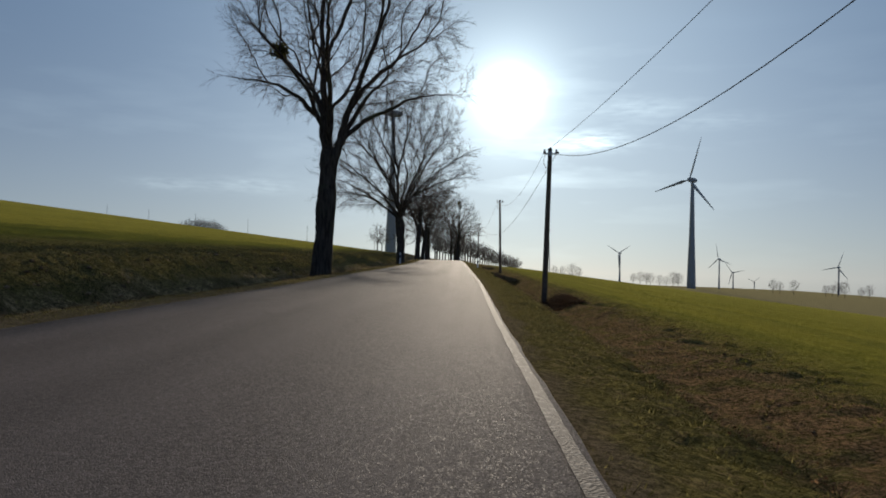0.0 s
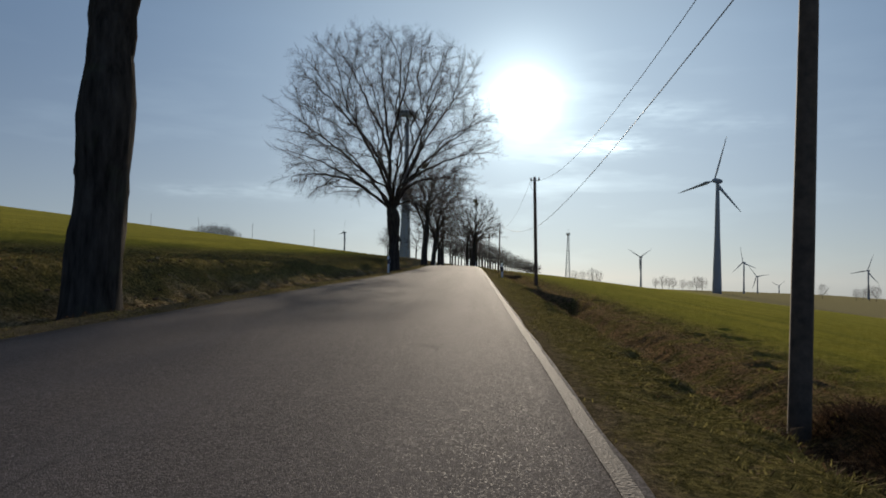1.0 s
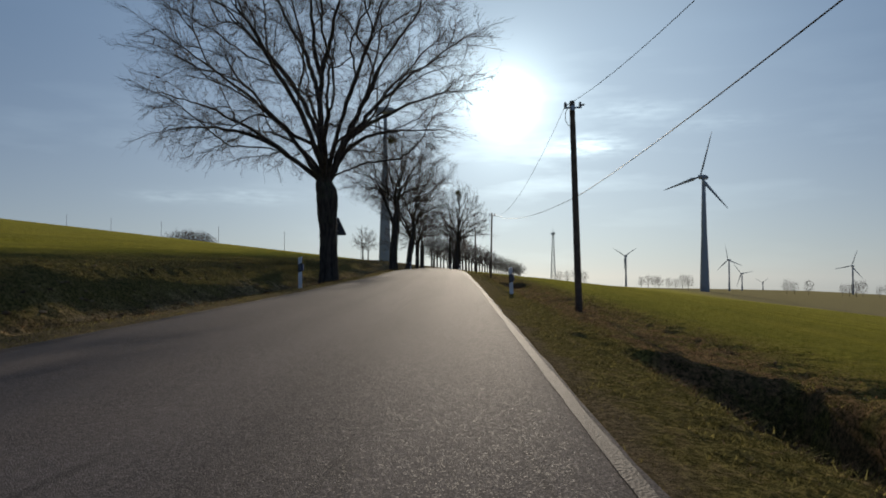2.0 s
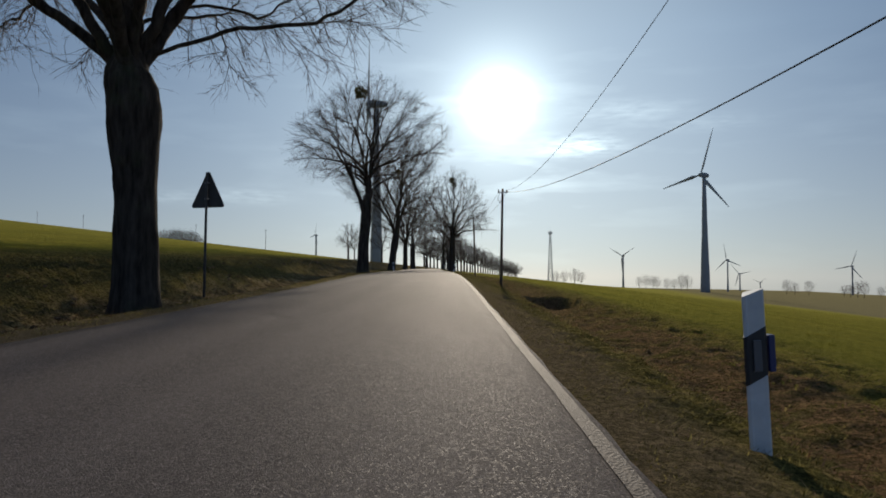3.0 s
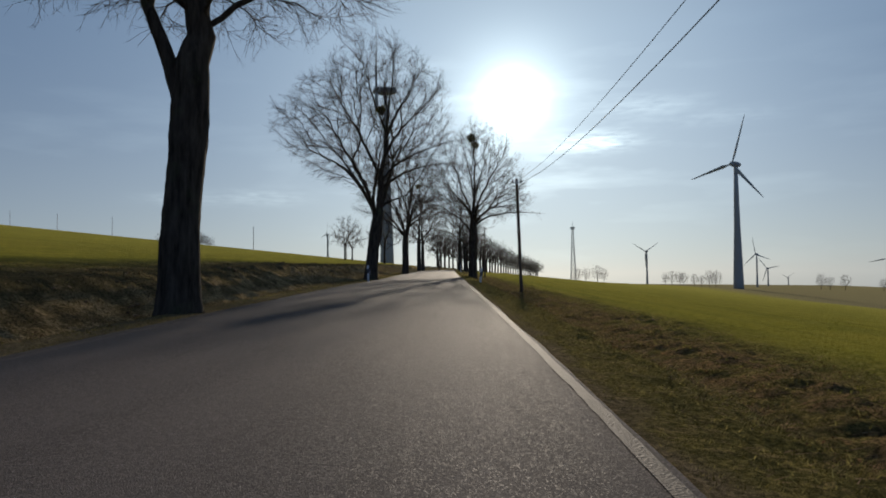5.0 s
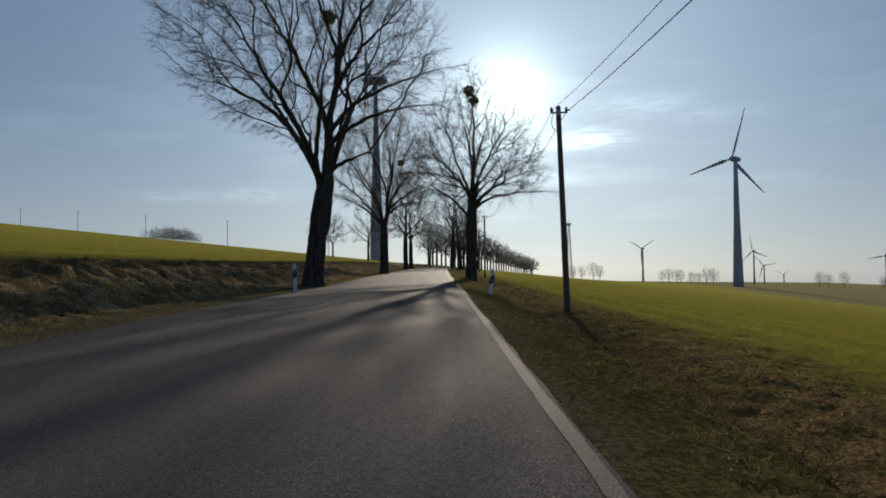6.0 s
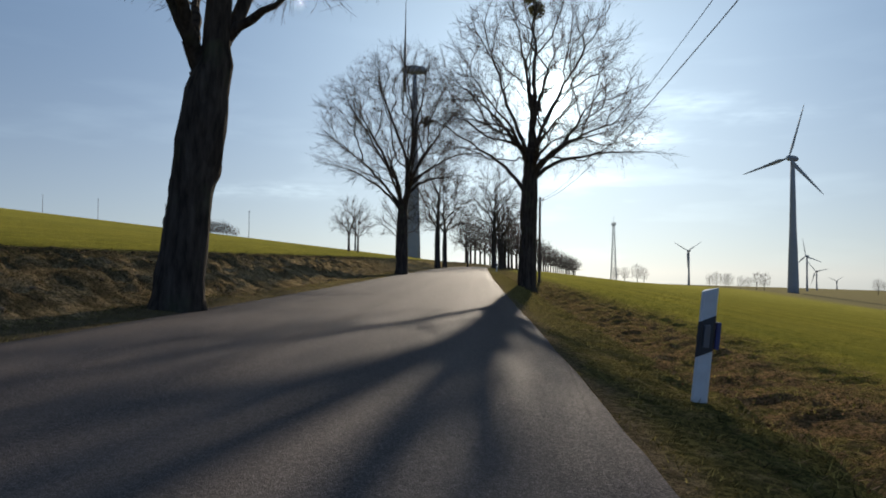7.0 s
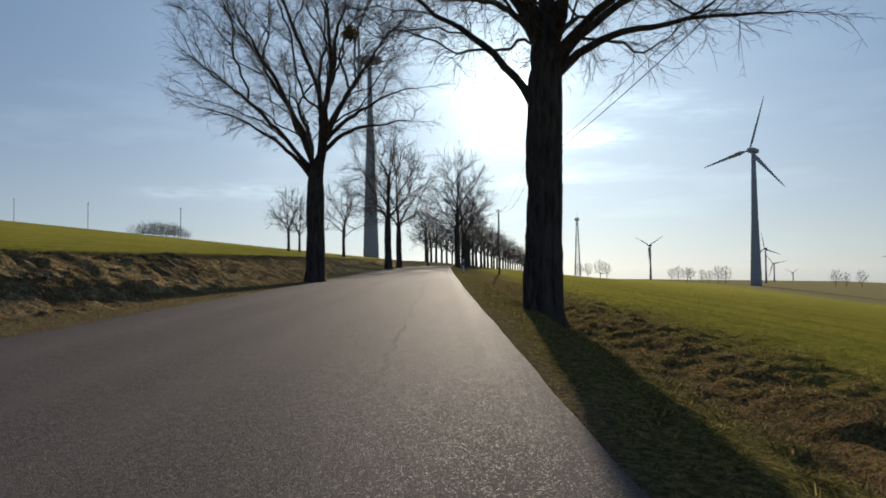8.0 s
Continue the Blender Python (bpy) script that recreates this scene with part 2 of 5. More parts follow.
def make_asphalt():
    k = Mat("asphalt", 0.8, 0.0, 0.07)
    stone = k.t.nodes.new("ShaderNodeSeparateColor")
    k.t.links.new(k.voronoi(125.0, "F1", "Color"), stone.inputs[0])
    dome = k.ramp(k.voronoi(125.0), (0.15, 1.0), (0.62, 0.0))          # stone tops above the binder
    fine = k.noise(260.0, 2.0)
    fleck = k.ramp(k.voronoi(16.0), (0.05, 1.0), (0.075, 0.0))
    patch = k.noise(0.35, 5.0, 0.6, stretch=(1.0, 0.25, 1.0))
    track = k.noise(1.1, 3.0, 0.5, stretch=(1.0, 0.04, 1.0))
    lane = k.noise(7.0, 4.0, 0.6, stretch=(1.0, 0.06, 1.0))
    base = k.mix(k.ramp(stone.outputs[0], (0.2, 0.0), (0.6, 0.35), (0.95, 1.0)), (0.061, 0.052, 0.049), (0.196, 0.167, 0.157))
    base = k.mix(k.ramp(patch, (0.35, 0.0), (0.7, 0.5)), base, (0.112, 0.096, 0.090))
    base = k.mix(k.ramp(track, (0.5, 0.0), (0.7, 0.4)), base, (0.069, 0.059, 0.055))
    base = k.mix(k.ramp(lane, (0.52, 0.0), (0.75, 0.4)), base, (0.125, 0.107, 0.100))
    pale = k.ramp(k.noise(2.3, 4.0, 0.6, stretch=(1.0, 0.5, 1.0)), (0.7, 0.0), (0.76, 0.6))
    base = k.mix(pale, base, (0.150, 0.128, 0.120))
    # polished wheel tracks, a darker oily middle of each lane, and a split seam on the upper stretch
    across = k.math("DIVIDE", k.math("ADD", k.math("MULTIPLY", k.attribute("u"), -1.0), k.math("MULTIPLY", k.math("SUBTRACT", k.noise(0.5, 3.0), 0.5), 0.5)), 5.35)
    wheel = k.ramp(across, (0.08, 0.0), (0.17, 1.0), (0.25, 0.1), (0.33, 0.0), (0.43, 1.0), (0.52, 0.1), (0.6, 0.9), (0.68, 0.1), (0.78, 0.0), (0.86, 0.9), (0.94, 0.0))
    blotch = k.ramp(k.noise(0.22, 4.0, 0.6, stretch=(1.0, 0.3, 1.0)), (0.36, 0.0), (0.64, 1.0))
    base = k.mix(k.math("MULTIPLY", wheel, 0.42), base, (0.154, 0.132, 0.123))
    base = k.mix(k.math("MULTIPLY", blotch, 0.26), base, (0.057, 0.048, 0.045))
    place = k.t.nodes.new("ShaderNodeSeparateXYZ")
    k.t.links.new(k.pos, place.inputs[0])
    wander = k.math("MULTIPLY", k.math("SUBTRACT", k.noise(1.6, 5.0, 0.65, stretch=(1.0, 0.6, 1.0)), 0.5), 0.5)
    seam = k.math("ABSOLUTE", k.math("ADD", k.math("ADD", k.attribute("u"), 1.15), wander))
    seam = k.math("MULTIPLY", k.ramp(seam, (0.006, 0.6), (0.018, 0.0)), k.ramp(k.math("DIVIDE", place.outputs[1], 200.0), (0.74, 0.0), (0.77, 1.0)))
    base = k.mix(seam, base, (0.02, 0.017, 0.015))
    crack = k.ramp(k.voronoi(0.7, "DISTANCE_TO_EDGE", stretch=(1.0, 0.1, 1.0)), (0.0, 0.45), (0.012, 0.0))
    gate = k.ramp(k.noise(0.3, 2.0), (0.55, 0.0), (0.63, 0.8))
    base = k.mix(k.math("MULTIPLY", crack, gate), base, (0.014, 0.013, 0.012))
    base = k.mix(k.math("MULTIPLY", fleck, k.ramp(k.noise(3.0, 2.0), (0.52, 0.0), (0.6, 1.0))), base, (0.349, 0.298, 0.280))
    base = k.mix(k.ramp(dome, (0.0, 0.4), (0.4, 0.0)), base, (0.014, 0.0125, 0.011))
    mottle = k.ramp(k.noise(26.0, 3.0, 0.6), (0.4, 0.0), (0.62, 1.0))
    base = k.mix(k.math("MULTIPLY", mottle, 0.3), base, (0.044, 0.038, 0.036))
    k.color(base)
    polished = k.ramp(stone.outputs[1], (0.84, 0.0), (0.86, 1.0))          # a few stones worn smooth by wheels
    k.rough(k.math("SUBTRACT", 0.84, k.math("MULTIPLY", polished, 0.12)))
    k.put(k.math("ADD", 0.008, k.math("MULTIPLY", polished, 0.03)), k.b.inputs["Specular IOR Level"])
    tilt = k.math("MULTIPLY", stone.outputs[2], 0.8)
    k.bump(k.math("ADD", k.math("MULTIPLY", dome, k.math("ADD", tilt, 0.6)), k.math("MULTIPLY", fine, 0.3)), 0.4, 0.005)
    return k.m


def make_line_paint():
    k = Mat("line_paint", 0.8, 0.0, 0.05)
    place = k.t.nodes.new("ShaderNodeSeparateXYZ")
    k.t.links.new(k.pos, place.inputs[0])
    age = k.ramp(k.math("DIVIDE", place.outputs[1], 100.0), (0.1, 0.08), (0.16, 0.36), (0.28, 0.36), (0.37, 0.15))      # the older stretch has lost more paint
    worn = k.ramp(k.math("SUBTRACT", k.noise(16.0, 9.0, 0.8), age), (0.45, 0.0), (0.6, 1.0))
    k.color(k.mix(worn, (0.066, 0.055, 0.048), (0.235, 0.213, 0.188)))
    k.bump(k.voronoi(62.0), 0.7, 0.008)
    return k.m


def make_ground():
    k = Mat("ground", 1.0, 0.0, 0.0)
    k.b.inputs["Sheen Weight"].default_value, k.b.inputs["Sheen Roughness"].default_value = 0.12, 0.6
    k.b.inputs["Sheen Tint"].default_value = (0.75, 0.7, 0.25, 1)
    u = k.attribute("u")                     # metres from the road's edge, negative on the hill side
    wob = k.math("MULTIPLY", k.math("SUBTRACT", k.noise(0.9, 5.0), 0.5), 1.7)
    uu = k.math("ADD", u, wob)
    place = k.t.nodes.new("ShaderNodeSeparateXYZ")
    k.t.links.new(k.pos, place.inputs[0])
    along = k.math("DIVIDE", k.math("ADD", place.outputs[1], k.math("MULTIPLY", k.noise(0.4, 2.0), 8.0)), 200.0)
    hair, fine, mid, large = k.noise(60.0, 4.0, 0.75), k.noise(17.0, 6.0, 0.75), k.noise(5.0, 6.0, 0.7), k.noise(0.25, 4.0)
    mat = k.ramp(k.math("ADD", k.math("MULTIPLY", hair, 0.4), k.math("MULTIPLY", fine, 0.6)), (0.45, 0.0), (0.56, 1.0))
    grass = k.mix(mat, (0.016, 0.013, 0.005), (0.17, 0.135, 0.042))
    grass = k.mix(k.ramp(mid, (0.53, 0.0), (0.6, 0.65)), grass, k.mix(mat, (0.06, 0.042, 0.022), (0.28, 0.195, 0.095)))
    grass = k.mix(k.ramp(k.noise(11.0, 4.0, 0.6), (0.36, 0.8), (0.46, 0.0)), grass, (0.04, 0.036, 0.014))
    litter = k.mix(mat, (0.016, 0.009, 0.006), (0.245, 0.135, 0.078))
    litter = k.mix(k.ramp(k.noise(1.4, 5.0, 0.65), (0.5, 0.0), (0.58, 0.85)), litter, grass)
    litter = k.mix(k.ramp(k.noise(2.2, 4.0), (0.55, 0.0), (0.68, 0.7)), litter, (0.07, 0.045, 0.03))
    crop = k.mix(k.ramp(mid, (0.35, 0.0), (0.65, 1.0)), (0.11, 0.105, 0.012), (0.26, 0.23, 0.028))
    crop = k.mix(k.ramp(large, (0.35, 0.0), (0.7, 0.6)), crop, (0.25, 0.205, 0.03))
    crop = k.mix(k.ramp(fine, (0.35, 0.5), (0.5, 0.0)), crop, (0.06, 0.05, 0.012))
    drill = k.ramp(k.noise(1.2, 2.0, stretch=(1.0, 0.02, 0.02)), (0.42, 0.0), (0.6, 0.35))
    crop = k.mix(drill, crop, (0.05, 0.06, 0.015))
    soil = k.mix(k.ramp(mid, (0.3, 0.0), (0.7, 1.0)), (0.06, 0.048, 0.04), (0.125, 0.1, 0.082))
    driven = k.ramp(along, (0.3, 0.12), (0.34, 1.0), (0.42, 1.0), (0.47, 0.12))          # where wheels have run on the verge
    edge = k.math("DIVIDE", k.math("ADD", u, k.math("MULTIPLY", wob, 0.5)), 10.0)
    scuffed = k.math("MAXIMUM", k.math("MULTIPLY", driven, k.ramp(edge, (0.055, 1.0), (0.095, 0.0))), k.ramp(edge, (0.012, 0.9), (0.035, 0.0)))
    m_litter = k.ramp(k.math("DIVIDE", uu, 10.0), (0.12, 0.0), (0.15, 1.0), (0.33, 0.95), (0.44, 0.1))
    c = k.mix(k.math("MULTIPLY", scuffed, 0.85), grass, k.mix(mat, (0.055, 0.039, 0.033), (0.17, 0.12, 0.096)))
    m_litter = k.math("MULTIPLY", m_litter, k.ramp(along, (0.38, 1.0), (0.48, 0.9), (0.6, 0.8), (0.67, 1.0), (0.74, 0.9), (0.8, 0.6)))
    c = k.mix(m_litter, c, litter)
    c = k.mix(k.ramp(k.math("DIVIDE", uu, 10.0), (0.34, 0.0), (0.6, 1.0)), c, crop)
    left = k.math("MULTIPLY", uu, -0.1)
    bank = k.mix(mat, (0.022, 0.015, 0.011), (0.15, 0.1, 0.06))
    bank = k.mix(k.ramp(k.noise(1.3, 5.0, 0.65), (0.44, 0.0), (0.56, 0.9)), bank, k.mix(mat, (0.06, 0.042, 0.024), (0.4, 0.28, 0.16)))
    c = k.mix(k.ramp(left, (0.06, 0.0), (0.1, 1.0)), c, bank)
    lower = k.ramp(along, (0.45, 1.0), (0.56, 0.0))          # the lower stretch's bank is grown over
    c = k.mix(k.math("MULTIPLY", lower, k.ramp(left, (0.2, 0.0), (0.26, 0.9))), c, grass)
    c = k.mix(k.math("MULTIPLY", k.math("SUBTRACT", 1.0, k.math("MULTIPLY", lower, 0.6)), k.ramp(left, (0.25, 0.0), (0.3, 0.85), (0.4, 0.85), (0.44, 0.0))), c, k.mix(mat, (0.014, 0.011, 0.009), (0.06, 0.046, 0.034)))          # tree-trunk shadow painted as a dark band along the top of the bank
    c = k.mix(k.ramp(left, (0.4, 0.0), (0.46, 1.0)), c, grass)
    c = k.mix(k.ramp(left, (0.5, 0.0), (0.66, 1.0)), c, crop)
    c = k.mix(k.attribute("plough"), c, soil)
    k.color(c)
    k.bump(k.math("ADD", k.math("MULTIPLY", hair, 0.35), k.math("ADD", fine, k.math("MULTIPLY", mid, 0.9))), 1.0, 0.07)
    return k.m


def make_bark():
    k = Mat("bark", 1.0, 0.0, 0.05)
    ridge = k.noise(9.0, 6.0, 0.65, stretch=(1.0, 1.0, 0.18))
    moss = k.noise(1.2, 4.0)
    c = k.mix(k.ramp(ridge, (0.32, 0.0), (0.68, 1.0)), (0.02, 0.016, 0.013), (0.085, 0.068, 0.054))
    c = k.mix(k.ramp(moss, (0.55, 0.0), (0.75, 0.6)), c, (0.07, 0.08, 0.04))
    k.color(c)
    k.bump(ridge, 0.9, 0.05)
    return k.m


def make_blades(name, dark, light):
    k = Mat(name, 1.0, 0.0, 0.03)
    isl = k.t.nodes.new("ShaderNodeNewGeometry").outputs["Random Per Island"]
    k.color(k.mix(k.ramp(isl, (0.0, 0.0), (0.7, 0.3), (1.0, 1.0)), dark, light))
    tr = k.t.nodes.new("ShaderNodeBsdfTranslucent")
    k.t.links.new(k.b.inputs["Base Color"].links[0].from_socket, tr.inputs[0])
    ms = k.t.nodes.new("ShaderNodeMixShader")
    ms.inputs[0].default_value = 0.5
    out = k.t.nodes["Material Output"]
    k.t.links.new(k.b.outputs[0], ms.inputs[1])
    k.t.links.new(tr.outputs[0], ms.inputs[2])
    k.t.links.new(ms.outputs[0], out.inputs[0])
    return k.m


ASPHALT, LINE, GROUND, BARK = make_asphalt(), make_line_paint(), make_ground(), make_bark()
TWIG = plain("twig_bark", (0.085, 0.065, 0.052), 0.9, 0, 0.3, 3.0, 0.2)
GRASS = make_blades("grass_blade", (0.026, 0.024, 0.007), (0.36, 0.3, 0.1))
TUSSOCK = make_blades("tussock_blade", (0.026, 0.025, 0.008), (0.38, 0.31, 0.11))
CROP = make_blades("crop_blade", (0.045, 0.05, 0.01), (0.3, 0.29, 0.05))
STRAW = make_blades("dry_stalk", (0.026, 0.015, 0.009), (0.42, 0.265, 0.15))
# bramble stems coloured near black to carry the shade at a pole's foot
SHADED_BRAMBLE = make_blades("shaded_bramble_stem", (0.014, 0.009, 0.007), (0.09, 0.056, 0.035))
MISTLE = make_blades("mistletoe_leaf", (0.06, 0.055, 0.02), (0.13, 0.12, 0.05))
POLE_WOOD = plain("pole_wood", (0.1, 0.07, 0.048), 0.85, 0, 0.4, 7.0, 0.25)
STEEL = plain("zinc_steel", (0.32, 0.33, 0.34), 0.5, 0.7, 0.2, 9.0)
CABLE = plain("cable_sheath", (0.015, 0.015, 0.015), 0.6, 0, 0.2)
GLAZE = plain("insulator_glaze", (0.12, 0.1, 0.09), 0.25, 0, 0.2)
WHITE_PLASTIC = plain("white_plastic", (0.56, 0.56, 0.55), 0.5, 0, 0.12, 8.0)
BLACK_PLASTIC = plain("black_plastic", (0.02, 0.02, 0.022), 0.45, 0, 0.2)
REFLECT = plain("reflector", (0.09, 0.09, 0.1), 0.3, 0, 0.1)
SIGN_GREY = plain("sign_back", (0.05, 0.05, 0.052), 0.7, 0.0, 0.2)
DARK_POST = plain("weathered_post", (0.07, 0.07, 0.072), 0.7, 0.0, 0.25)
SIGN_RED = plain("sign_red", (0.45, 0.03, 0.03), 0.4)
TURBINE = plain("turbine_paint", (0.26, 0.272, 0.28), 0.85, 0, 0.06, 0.3, 0.08)


# ---- mesh helpers ----
def mesh_np(name, verts, quads, material, smooth=True):
    """A mesh from arrays: verts (n, 3), faces (m, 3 or 4)."""
    me = bpy.data.meshes.new(name)
    n, k = quads.shape
    me.vertices.add(len(verts))
    me.vertices.foreach_set("co", np.ascontiguousarray(verts, dtype=np.float32).ravel())
    me.loops.add(n * k)
    me.loops.foreach_set("vertex_index", quads.astype(np.int32).ravel())
    me.polygons.add(n)
    me.polygons.foreach_set("loop_start", np.arange(0, n * k, k, dtype=np.int32))
    me.polygons.foreach_set("use_smooth", np.full(n, smooth))
    me.materials.append(material)
    me.update(calc_edges=True)
    return me


def bm_mesh(name, bm, material, smooth=False):
    me = bpy.data.meshes.new(name)
    bmesh.ops.recalc_face_normals(bm, faces=bm.faces)
    if smooth:
        for f in bm.faces:
            f.smooth = True
    bm.to_mesh(me)
    bm.free()
    me.materials.append(material)
    return me


def part(name, bm, material, parent, label="", smooth=False):
    """Links a bmesh, or a ready mesh, as one mesh object under a thing or part."""
    me = bm if isinstance(bm, bpy.types.Mesh) else bm_mesh(name, bm, material, smooth)
    ob = new(name, me)
    ob.parent = parent
    if label:
        tagged(ob, label)
    return ob


def empty(name, m, label, category, group="", kind=""):
    ob = new(name)
    ob.empty_display_size = 0.3
    ob.matrix_world = m
    return tagged(ob, label, category, group, kind)


def lathe(rings, sides=14, cap=True, bm=None, m=Matrix()):
    """A turned body from (radius, height) rings."""
    bm = bm or bmesh.new()
    loops = []
    for r, z in rings:
        loops.append([bm.verts.new(m @ Vector((r * math.cos(2 * math.pi * i / sides), r * math.sin(2 * math.pi * i / sides), z))) for i in range(sides)])
    for a, b in zip(loops, loops[1:]):
        for i in range(sides):
            bm.faces.new((a[i], a[(i + 1) % sides], b[(i + 1) % sides], b[i]))
    if cap:
        bm.faces.new(loops[0][::-1])
        bm.faces.new(loops[-1])
    return bm


def rod(a, b, r0, r1=None, sides=6, bm=None):
    """A straight round bar from a to b."""
    a, b = Vector(a), Vector(b)
    m = Matrix.Translation(a) @ (b - a).to_track_quat("Z", "Y").to_matrix().to_4x4()
    return lathe([(r0, 0), (r0 if r1 is None else r1, (b - a).length)], sides, True, bm, m)


def block(size, m=Matrix(), bm=None, bevel=0.0):
    bm = bm or bmesh.new()
    made = bmesh.ops.create_cube(bm, size=1.0, matrix=m @ Matrix.Diagonal((*size, 1)))
    if bevel:
        es = {e for v in made["verts"] for e in v.link_edges}
        bmesh.ops.bevel(bm, geom=list(es), offset=bevel, segments=2, affect="EDGES", profile=0.6)
    return bm


def tubes(P, R, sides):
    """Verts and quads of many tapered tubes. P: (m, k, 3) points, R: (m, k) radii."""
    m, k, _ = P.shape
    T = np.gradient(P, axis=1)
    T /= np.linalg.norm(T, axis=2, keepdims=True) + 1e-9
    ref = np.where(np.abs(T[:, :1, 2:3]) > 0.9, np.array([1.0, 0.1, 0]), np.array([0, 0.1, 1.0]))
    A = np.cross(T, np.broadcast_to(ref, T.shape))
    A /= np.linalg.norm(A, axis=2, keepdims=True) + 1e-9
    B = np.cross(T, A)
    ang = np.arange(sides) * 2 * np.pi / sides
    V = P[:, :, None] + R[:, :, None, None] * (A[:, :, None] * np.cos(ang)[:, None] + B[:, :, None] * np.sin(ang)[:, None])
    i0 = (np.arange(m)[:, None, None] * k + np.arange(k - 1)[None, :, None]) * sides
    j = np.arange(sides)[None, None]
    jn = (j + 1) % sides
    Q = np.stack([i0 + j, i0 + jn, i0 + sides + jn, i0 + sides + j], -1).reshape(-1, 4)
    return V.reshape(-1, 3), Q


def spikes(P, r):
    """Verts and triangles of many slim three-sided twigs. P: (m, 2, 3) ends, r: radius at the foot."""
    m = len(P)
    T = P[:, 1] - P[:, 0]
    T /= np.linalg.norm(T, axis=1, keepdims=True) + 1e-9
    A = np.cross(T, np.where(np.abs(T[:, 2:3]) > 0.9, np.array([1.0, 0.1, 0]), np.array([0, 0.1, 1.0])))
    A /= np.linalg.norm(A, axis=1, keepdims=True) + 1e-9
    B = np.cross(T, A)
    ring = [P[:, 0] + r * (A * math.cos(a) + B * math.sin(a)) for a in (0.0, 2.094, 4.189)]
    V = np.stack(ring + [P[:, 1]], 1).reshape(-1, 3)
    F = np.arange(m)[:, None, None] * 4 + np.array([[0, 1, 3], [1, 2, 3], [2, 0, 3]])[None]
    return V, F.reshape(-1, 3)


def halved(chunk):
    """The same surface with its quads cut into triangles."""
    v, q = chunk
    return v, np.concatenate([q[:, [0, 1, 2]], q[:, [0, 2, 3]]])


def join(chunks):
    vs, qs, n = [], [], 0
    for v, q in chunks:
        vs.append(v)
        qs.append(q + n)
        n += len(v)
    return np.concatenate(vs), np.concatenate(qs)


# ---- the lie of the land ----
GY = np.arange(-500.0, 5001.0, 1.0)


def smoothed(points, width):
    xs, ys = zip(*points)
    v = np.interp(GY, xs, ys)
    kern = np.hanning(2 * width + 1)[1:-1]
    pad = np.pad(v, width - 1, mode="edge")
    return np.convolve(pad, kern / kern.sum(), mode="valid")


ROAD_Z = smoothed([(-500, -9), (-60, -1.0), (0, 0.25), (9.6, 0.42), (29, 0.83), (54, 1.33), (75, 1.83), (96, 2.38), (119, 2.72), (136, 2.9), (145, 2.98),
                   (174, 3.42), (215, 3.97), (257, 4.35), (300, 4.6), (350, 4.6), (450, 3.4), (700, -0.5), (1100, -6), (2000, -16), (5000, -50)], 14)
ROAD_X = smoothed([(-500, -9), (-60, -0.9), (0, 0.57), (10, 0.73), (22, 1.04), (32, 1.16), (61, 1.54), (79, 1.66), (87, 1.67), (99, 1.53), (122, 1.09), (139, 0.85), (147, 0.66), (165, 0.3),
                   (185, 0.0), (215, -0.35), (240, -0.5), (257, -0.4), (282, 0.9), (320, 3.5), (400, 13), (500, 28), (720, 68), (1100, 120), (5000, 200)], 7)
WIDTH = 5.35
RIGHT = [(0, -0.03), (0.4, -0.06), (0.9, -0.13), (1.25, -0.22), (1.7, -0.63), (2.4, -0.68), (3.2, -0.56), (5, -0.66), (10, -1.0)]
FILLED = [(0, -0.03), (0.4, -0.05), (0.9, -0.1), (1.7, -0.2), (2.4, -0.4), (3.2, -0.54), (5, -0.66), (10, -1.0)]
# the hill side's bank: with a shallow ditch on the lower stretch, rising straight from the verge on the upper
LEFT = [(0, -0.03), (0.3, 0.0), (0.75, 0.0), (1.1, -0.15), (1.6, -0.25), (2.1, -0.05), (2.7, 0.36), (3.2, 0.7), (4.2, 0.88), (6, 1.15), (8, 1.3)]
LEFT_UPPER = [(0, -0.03), (0.3, 0.0), (0.75, 0.03), (1.1, 0.12), (1.6, 0.38), (2.1, 0.64), (2.7, 0.9), (3.2, 1.0), (4.2, 1.08), (6, 1.2), (8, 1.3)]


def road_z(y):
    return np.interp(y, GY, ROAD_Z)


def road_x(y):
    return np.interp(y, GY, ROAD_X)


def widen(y):
    """How much further the road reaches on the hill side, along the upper stretch."""
    return np.interp(y, (8, 20, 80, 102, 125, 145, 260, 320), (0.0, -0.15, -0.15, 0.2, 0.4, 0.5, 0.5, 0.0))


def value_noise(x, y, cell, seed):
    """Smooth random values from -1 to 1 on a grid of that cell size (arrays)."""
    gx, gy = x / cell, y / cell
    ix, iy = np.floor(gx).astype(np.int64), np.floor(gy).astype(np.int64)
    fx, fy = gx - ix, gy - iy
    fx, fy = fx * fx * (3 - 2 * fx), fy * fy * (3 - 2 * fy)

    def at(i, j):
        h = (i * 374761393 + j * 668265263 + seed * 974634777) & 0xFFFFFFFF
        h = ((h ^ (h >> 13)) * 1274126177) & 0xFFFFFFFF
        return ((h ^ (h >> 16)) & 0xFFFF) / 32767.5 - 1.0

    return (at(ix, iy) * (1 - fx) + at(ix + 1, iy) * fx) * (1 - fy) + (at(ix, iy + 1) * (1 - fx) + at(ix + 1, iy + 1) * fx) * fy


